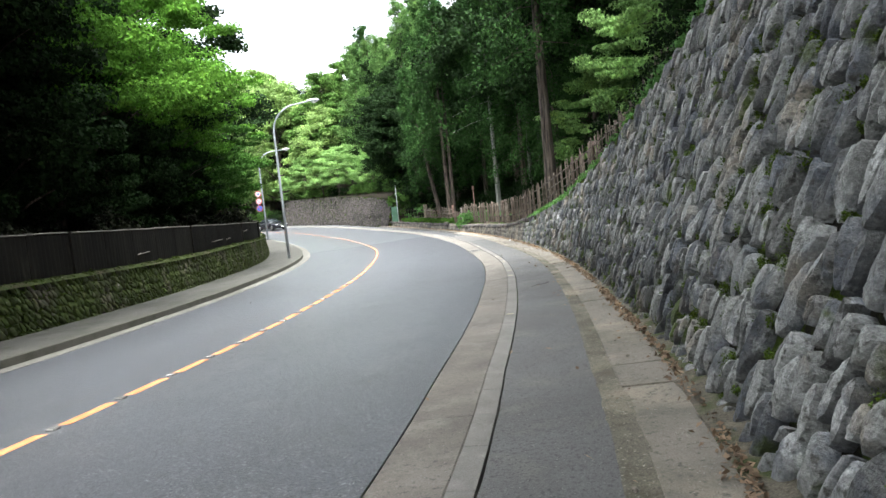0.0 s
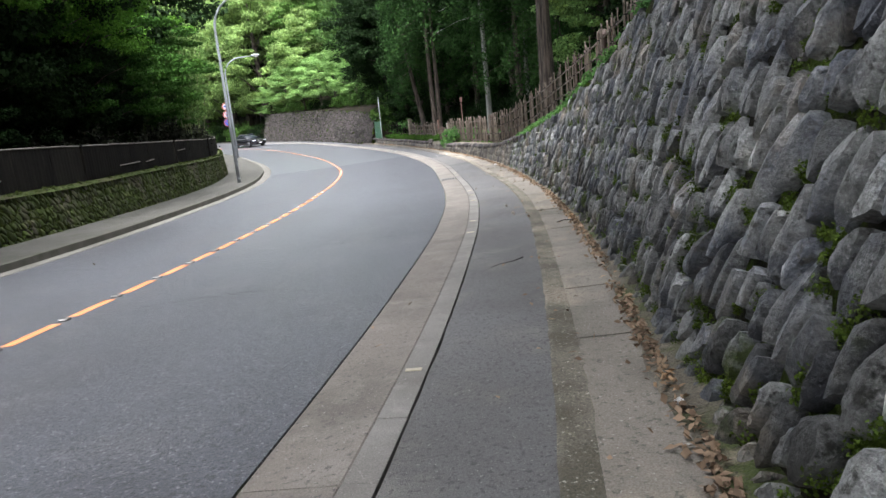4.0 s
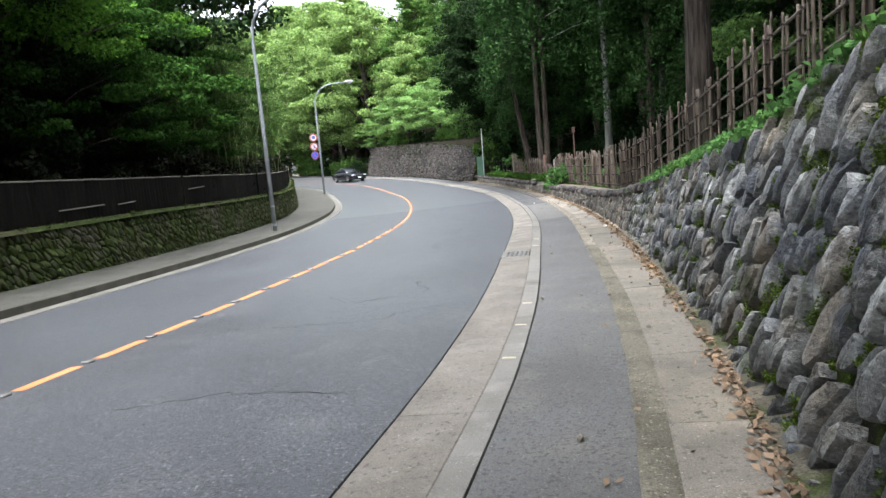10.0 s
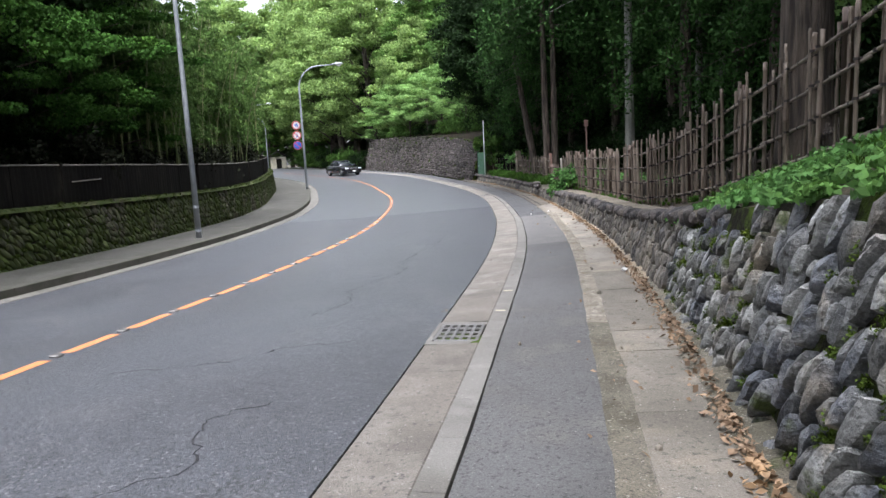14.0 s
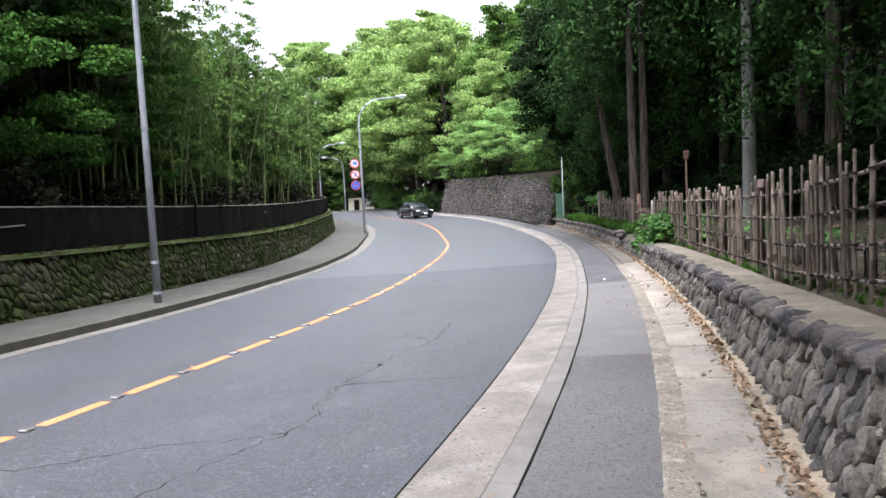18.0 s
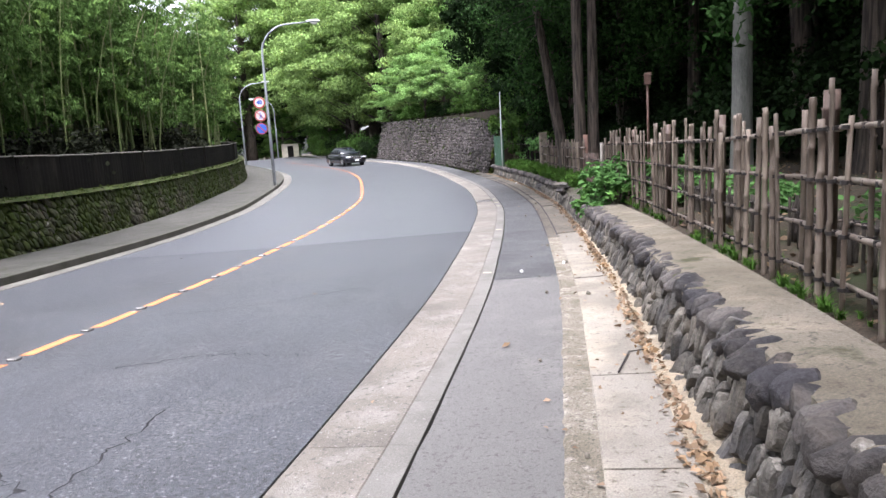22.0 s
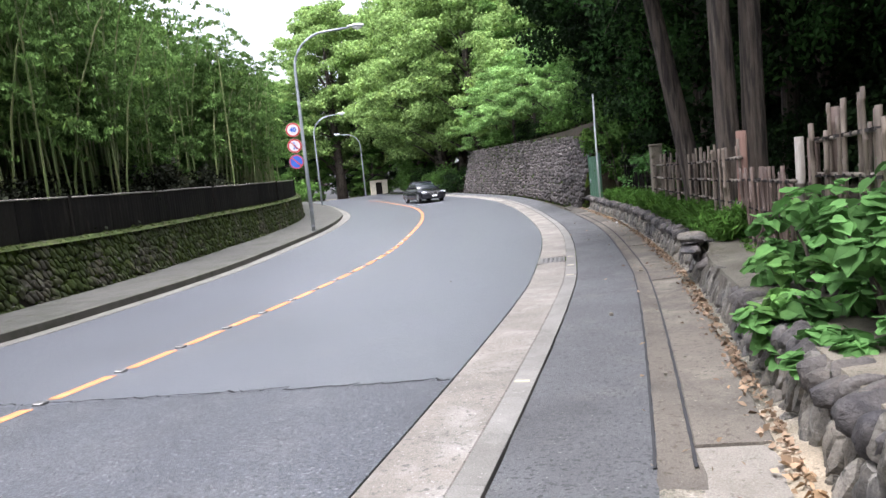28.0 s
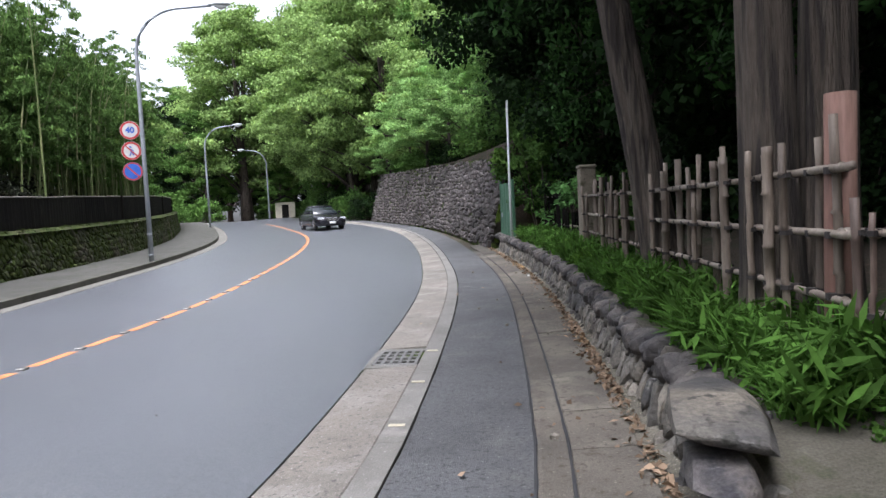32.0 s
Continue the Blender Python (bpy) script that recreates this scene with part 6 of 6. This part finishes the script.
# added trees, mostly out of view, that darken the near road
for s in np.arange(-22, 8, 4.5):
    put(A3, s, 10.6 + rnd.uniform(-0.4, 0.4), rnd.uniform(0.95, 1.1), spin())
# added far-side row, partly behind the start point, for the same shading
for s in np.arange(-23, 12, 4.5):
    put(A3, s, -8.2 if s < -3 else -9.8, 1.1, spin())
for s, u, k in ((54.3, 9.6, 0.75), (58.3, 8.9, 0.75), (61.6, 8.7, 0.78)):
    put(A3, s, u, k, spin(), dz=0.45)
for s, u, k in ((15, 10.2, 0.75), (19.5, 10.6, 0.7), (26.5, 11, 0.8)):
    put(M1, s, u, k, spin())
for s in (4, 8, 11.5):
    put(M1, s, 9.6, rnd.uniform(0.55, 0.7), spin())
for s in np.arange(-6, 15, 1.8):
    put(SH3 if rnd.random() < 0.5 else SH2, s, 8.6 + rnd.uniform(-0.2, 0.4), rnd.uniform(0.6, 0.9), spin())
# over the bend's wall
for s in np.arange(61.5, 88, 2.4):
    put(SH2 if rnd.random() < 0.5 else SH3, s, 7.9 + rnd.uniform(-0.2, 0.3), rnd.uniform(0.7, 1.1), spin())
for s, u, k in ((68, 8.2, 0.7), (72, 7.7, 0.8), (75, 7.8, 0.8), (78, 7.6, 0.8), (82, 8.0, 0.75), (85, 7.6, 0.6)):
    put(M1, s, u, k, spin())
for s in np.arange(62, 100, 4):
    put(rnd.choice((B2, CD1) if s < 76 else (B2, B1)), s + rnd.uniform(-1, 1), 12.5 + rnd.uniform(-1, 1), rnd.uniform(0.85, 1.05), spin())
    put(rnd.choice((B2, B1)), s + rnd.uniform(-1, 1), 19 + rnd.uniform(-1, 1), rnd.uniform(1.0, 1.2), spin())
for s, u, k in ((64.5, 9.6, 0.85), (67.5, 10.2, 0.95), (71, 10.8, 0.95), (75, 11.5, 1.0), (66, 14, 1.05), (70, 14.5, 1.1), (61, 12, 1.0)):
    put(CL, s, u, k, spin())
for s, u, k in ((62.5, 9.6, 1.0), (63, 14, 1.2), (68, 17, 1.25), (73, 17, 1.25)):
    put(A1, s, u, k, spin())
for s, u, k in ((88, 9.0, 1.15), (93, 7.5, 1.05), (97, 12, 1.15), (84, 14, 1.1), (100, 7.5, 0.95), (80, 11, 0.85)):
    put(Y1, s, u, k, spin(), dz=0.2)
for s in np.arange(86, 104, 2.4):
    put(SH3 if rnd.random() < 0.6 else SH2, s, 6.6 + rnd.uniform(-0.3, 0.5), rnd.uniform(1.0, 1.5), spin(), dz=0.0)
for x, y in ((-46, 108), (-51, 113), (-42, 118), (-55, 106), (-36, 124), (-60, 118), (-49, 126)):
    stand(rnd.choice((B1, B2)), x, y, 1.5, rnd.uniform(0.85, 1.1), spin())
    stand(SH3, x + 1.5, y - 2.5, 1.5, 1.6, spin())
for s, u, k in ((57.5, 9.6, 0.75), (61.5, 9.2, 0.75), (64.5, 10.0, 0.8), (52, 10.5, 0.9)):
    put(B2, s, u, k, spin())
for s in np.arange(46, 70, 1.9):
    put(SH2, s, 9.6 + rnd.uniform(-0.4, 0.8), rnd.uniform(0.8, 1.3), spin())
    put(SH2, s, 12.6 + rnd.uniform(-0.6, 0.8), rnd.uniform(1.2, 1.7), spin())
for x, y, z, k in ((-26, 103, 1.2, 1.1), (-33, 111, 1.5, 1.1), (-21.5, 98.5, 1.5, 1.05), (-29, 113, 1.5, 1.2), (-40, 116, 1.5, 1.1), (-43, 111, 1.3, 1.15), (-48, 119, 1.3, 1.25), (-37, 121, 1.5, 1.3)):
    stand(Y1, x, y, z, k * 1.2, spin())
for x, y, k in ((-31, 106.5, 0.42), (-33.2, 110, 0.5), (-28.5, 103.5, 0.4), (-38.5, 111, 0.5), (-30, 109, 0.5), (-41, 113, 0.5)):
    stand(B1, x, y, 1.2, k, spin())
# distant wooded hill
for k in range(34):
    a = radians(rnd.uniform(62, 125))
    d = rnd.uniform(150, 190)
    ob = copy_thing(rnd.choice((B1, B2)), Matrix.Translation((math.cos(a) * d - 5, math.sin(a) * d, -1 + (d - 140) * 0.25)) @ Matrix.Rotation(spin(), 4, "Z"))
    ob.scale = (1.5, 1.5, 1.4)
for proto in protos:
    for o in (*proto.children_recursive, proto):
        bpy.data.objects.remove(o)

# ---- near plants on the ledge ----
for (s, u, z), w, h, k in (((40.3, 6.75, 0.44), 0.42, 0.95, 1), ((40.9, 6.75, 0.42), 0.55, 1.0, 2), ((41.6, 6.75, 0.4), 0.5, 0.75, 3), ((40.2, 6.42, 0.24), 0.26, 0.3, 4), ((40.9, 6.42, 0.2), 0.34, 0.4, 5), ((42.2, 6.75, 0.38), 0.42, 0.5, 13), ((43.0, 6.72, 0.38), 0.26, 0.3, 17)):
    e = shrub("vine_bush", "broad-leaved green vine spilling over the low wall", w, h, L_PLANT, 60 + k, leaf=0.13, count=18, per=17, group="vines on the ledge", round_leaves=True)
    e.matrix_world = Matrix.Translation(at(s, u, z))
for (s, u, z), w, h, k in (((53.8, 7.0, 1.2), 0.5, 0.7, 6), ((55.0, 7.1, 1.2), 0.5, 0.6, 7), ((60.0, 7.2, 1.1), 0.9, 1.4, 8), ((57.0, 7.4, 0.5), 0.6, 0.9, 9), ((41.5, 7.6, 0.45), 0.7, 0.9, 10), ((39.8, 7.5, 0.45), 0.6, 0.9, 14), ((38.6, 7.7, 0.45), 0.6, 0.6, 15), ((36.6, 7.9, 0.45), 0.6, 0.5, 16), ((38.0, 8.4, 0.45), 0.8, 0.6, 11), ((35.0, 8.6, 0.45), 0.8, 0.5, 12)):
    e = shrub("leafy_plant", "leafy green plant by the garden fence", w, h, L_PLANT, 80 + k, leaf=0.1, count=18, per=22, group="garden plants", round_leaves=True)
    e.matrix_world = Matrix.Translation(at(s, u, z))
for (s, u, z), w, h, k in (((59.0, 7.3, 0.5), 0.9, 3.6, 1), ((60.0, 8.3, 0.6), 1.1, 3.0, 2), ((57.5, 8.6, 0.5), 1.1, 2.2, 3), ((55.5, 8.4, 0.5), 1.0, 1.8, 4), ((60.3, 7.0, 1.6), 0.8, 1.6, 5)):
    e = shrub("gate_shrub", "bright green leafy shrub growing over the gate", w, h, L_MID, 120 + k, leaf=0.13, count=34, per=60, group="shrubs by the gate")
    e.matrix_world = Matrix.Translation(at(s, u, z))
tufts = [grass_tuft(k) for k in range(5)]
vs, fs, o = [], [], 0
for k in range(760):
    if 230 < k < 510:
        continue
    if k >= 570:
        s = rnd.uniform(22, 44)
        u = max(U_WALL + 0.76, fence_offset(s) + rnd.uniform(-0.2, 0.12))
        z = land_height(s, u)
    elif k < 510:
        s = rnd.uniform(44.5, 57.5)
        u, z = rnd.uniform(6.42, 7.1), 0.45
    else:
        s = rnd.uniform(15, 24)
        h = wall_height(s)
        u, z = rnd.uniform(U_WALL + BATTER * h + 0.15, fence_offset(s)), h
        z = land_height(s, u)
    v, f = tufts[k % 5]
    c, d = math.cos(k * 1.3), math.sin(k * 1.3)
    g = rnd.uniform(0.6, 1.1) if k < 510 else rnd.uniform(0.3, 0.6) if k < 570 else rnd.uniform(0.12, 0.32)
    p = at(s, u, z)
    w = np.stack([v[:, 0] * c - v[:, 1] * d, v[:, 0] * d + v[:, 1] * c, v[:, 2]], 1) * g + np.array(p)
    vs.append(w)
    fs.append(f + o)
    o += len(v)
tagged(new("grass", mesh_np("grass", np.concatenate(vs), np.concatenate(fs), L_GRASS)), "lush green grass on the ledge by the fence", "grass", kind="stuff")
# bamboo grass with short pointed leaves behind the flat slab
cs, rs = [], []
for k in range(420):
    s = 44.9 + 12.5 * rnd.random() ** 1.2
    u = rnd.uniform(6.42, 7.05)
    cs.append(tuple(at(s, u, 0.46 + rnd.uniform(0.02, 0.3) * (1 - abs(u - 6.75) * 1.2))))
    w = rnd.uniform(0.1, 0.2)
    rs.append((w, w, w * 0.8))
v, f = leaf_cloud(cs, rs, 46, 0.17, 93, width=0.085)
tagged(new("bamboo_grass", mesh_np("bamboo_grass", v, f, L_GRASS)), "lush bamboo grass spilling over the ledge", "grass", kind="stuff")
# small weeds between the ledge and the foot of the fence
cs, rs = [], []
for k in range(75):
    s = rnd.uniform(42.6, 45.2)
    cs.append(tuple(at(s, rnd.uniform(6.68, 6.9), wall_height(s) + 0.04)))
    w = rnd.uniform(0.03, 0.09)
    rs.append((w, w, w * 0.6))
v, f = leaf_cloud(cs, rs, 13, 0.034, 94, width=0.4)
tagged(new("weeds", mesh_np("weeds", v, f, L_GRASS)), "small green weeds along the fence foot", "weeds", kind="stuff")
# low ivy on the bank between the wall top and the fence
cs, rs = [], []
for k in range(900):
    s = rnd.uniform(3, 25)
    top = U_WALL + BATTER * wall_height(s) + 0.02
    u = top + (fence_offset(s) + 0.3 - top) * rnd.random() ** 1.3
    cs.append(tuple(at(s, u, land_height(s, u) + 0.05)))
    w = rnd.uniform(0.08, 0.2)
    rs.append((w, w, w * 0.5))
v, f = leaf_cloud(cs, rs, 34, 0.06, 92, width=0.4)
tagged(new("bank_ivy", mesh_np("bank_ivy", v, f, L_PLANT)), "low green ivy on the bank above the stone wall", "ivy", kind="stuff")
# moss and ferns in the joints of the wall
cs, rs = [], []
for s, z, c in wall_corners:
    if -7 < s < 56 and noise.noise(Vector((s * 0.5, z * 1.2, 7.0))) > (-0.3 if s < 27 else 0.2):
        cs.append(c)
        w = rnd.uniform(0.025, 0.06)
        rs.append((w, w, w * 1.3))
v, f = leaf_cloud(cs, rs, 95, 0.018, 90)
tagged(new("wall_moss", mesh_np("wall_moss", v, f, L_MOSS)), "tufts of green moss in the wall joints", "moss", kind="stuff")

cs, rs = [], []
for s, z, c in far_corners:
    if 4 < s < 66 and noise.noise(Vector((s * 0.4, z * 2.0, 3.0))) > 0.08 - 0.6 * z:
        cs.append(c)
        w = rnd.uniform(0.03, 0.07)
        rs.append((w, w, w))
for s in np.arange(2, 70, 0.13):
    cs.append(tuple(at(s, U_LWALL - 0.17 + rnd.uniform(-0.08, 0.05), far_wall_height(s) + 0.12 + rnd.uniform(-0.03, 0.02))))
    rs.append((0.1, 0.1, rnd.uniform(0.03, 0.07)))
v, f = leaf_cloud(cs, rs, 34, 0.036, 91)
tagged(new("far_wall_moss", mesh_np("far_wall_moss", v, f, L_MOSSDARK)), "cushions of green moss on the low far wall", "moss", kind="stuff")

# leaves on the soil behind the bamboo fence


def garden_place(r):
    s, u = r.uniform(20, 46), r.uniform(7.0, 10.5)
    return at(s, u, land_height(s, u) + 0.015)


scatter_leaves("garden_litter", 3500, garden_place, 0.08, L_DRY, "brown fallen leaves on the soil behind the fence", 7, 0.35)
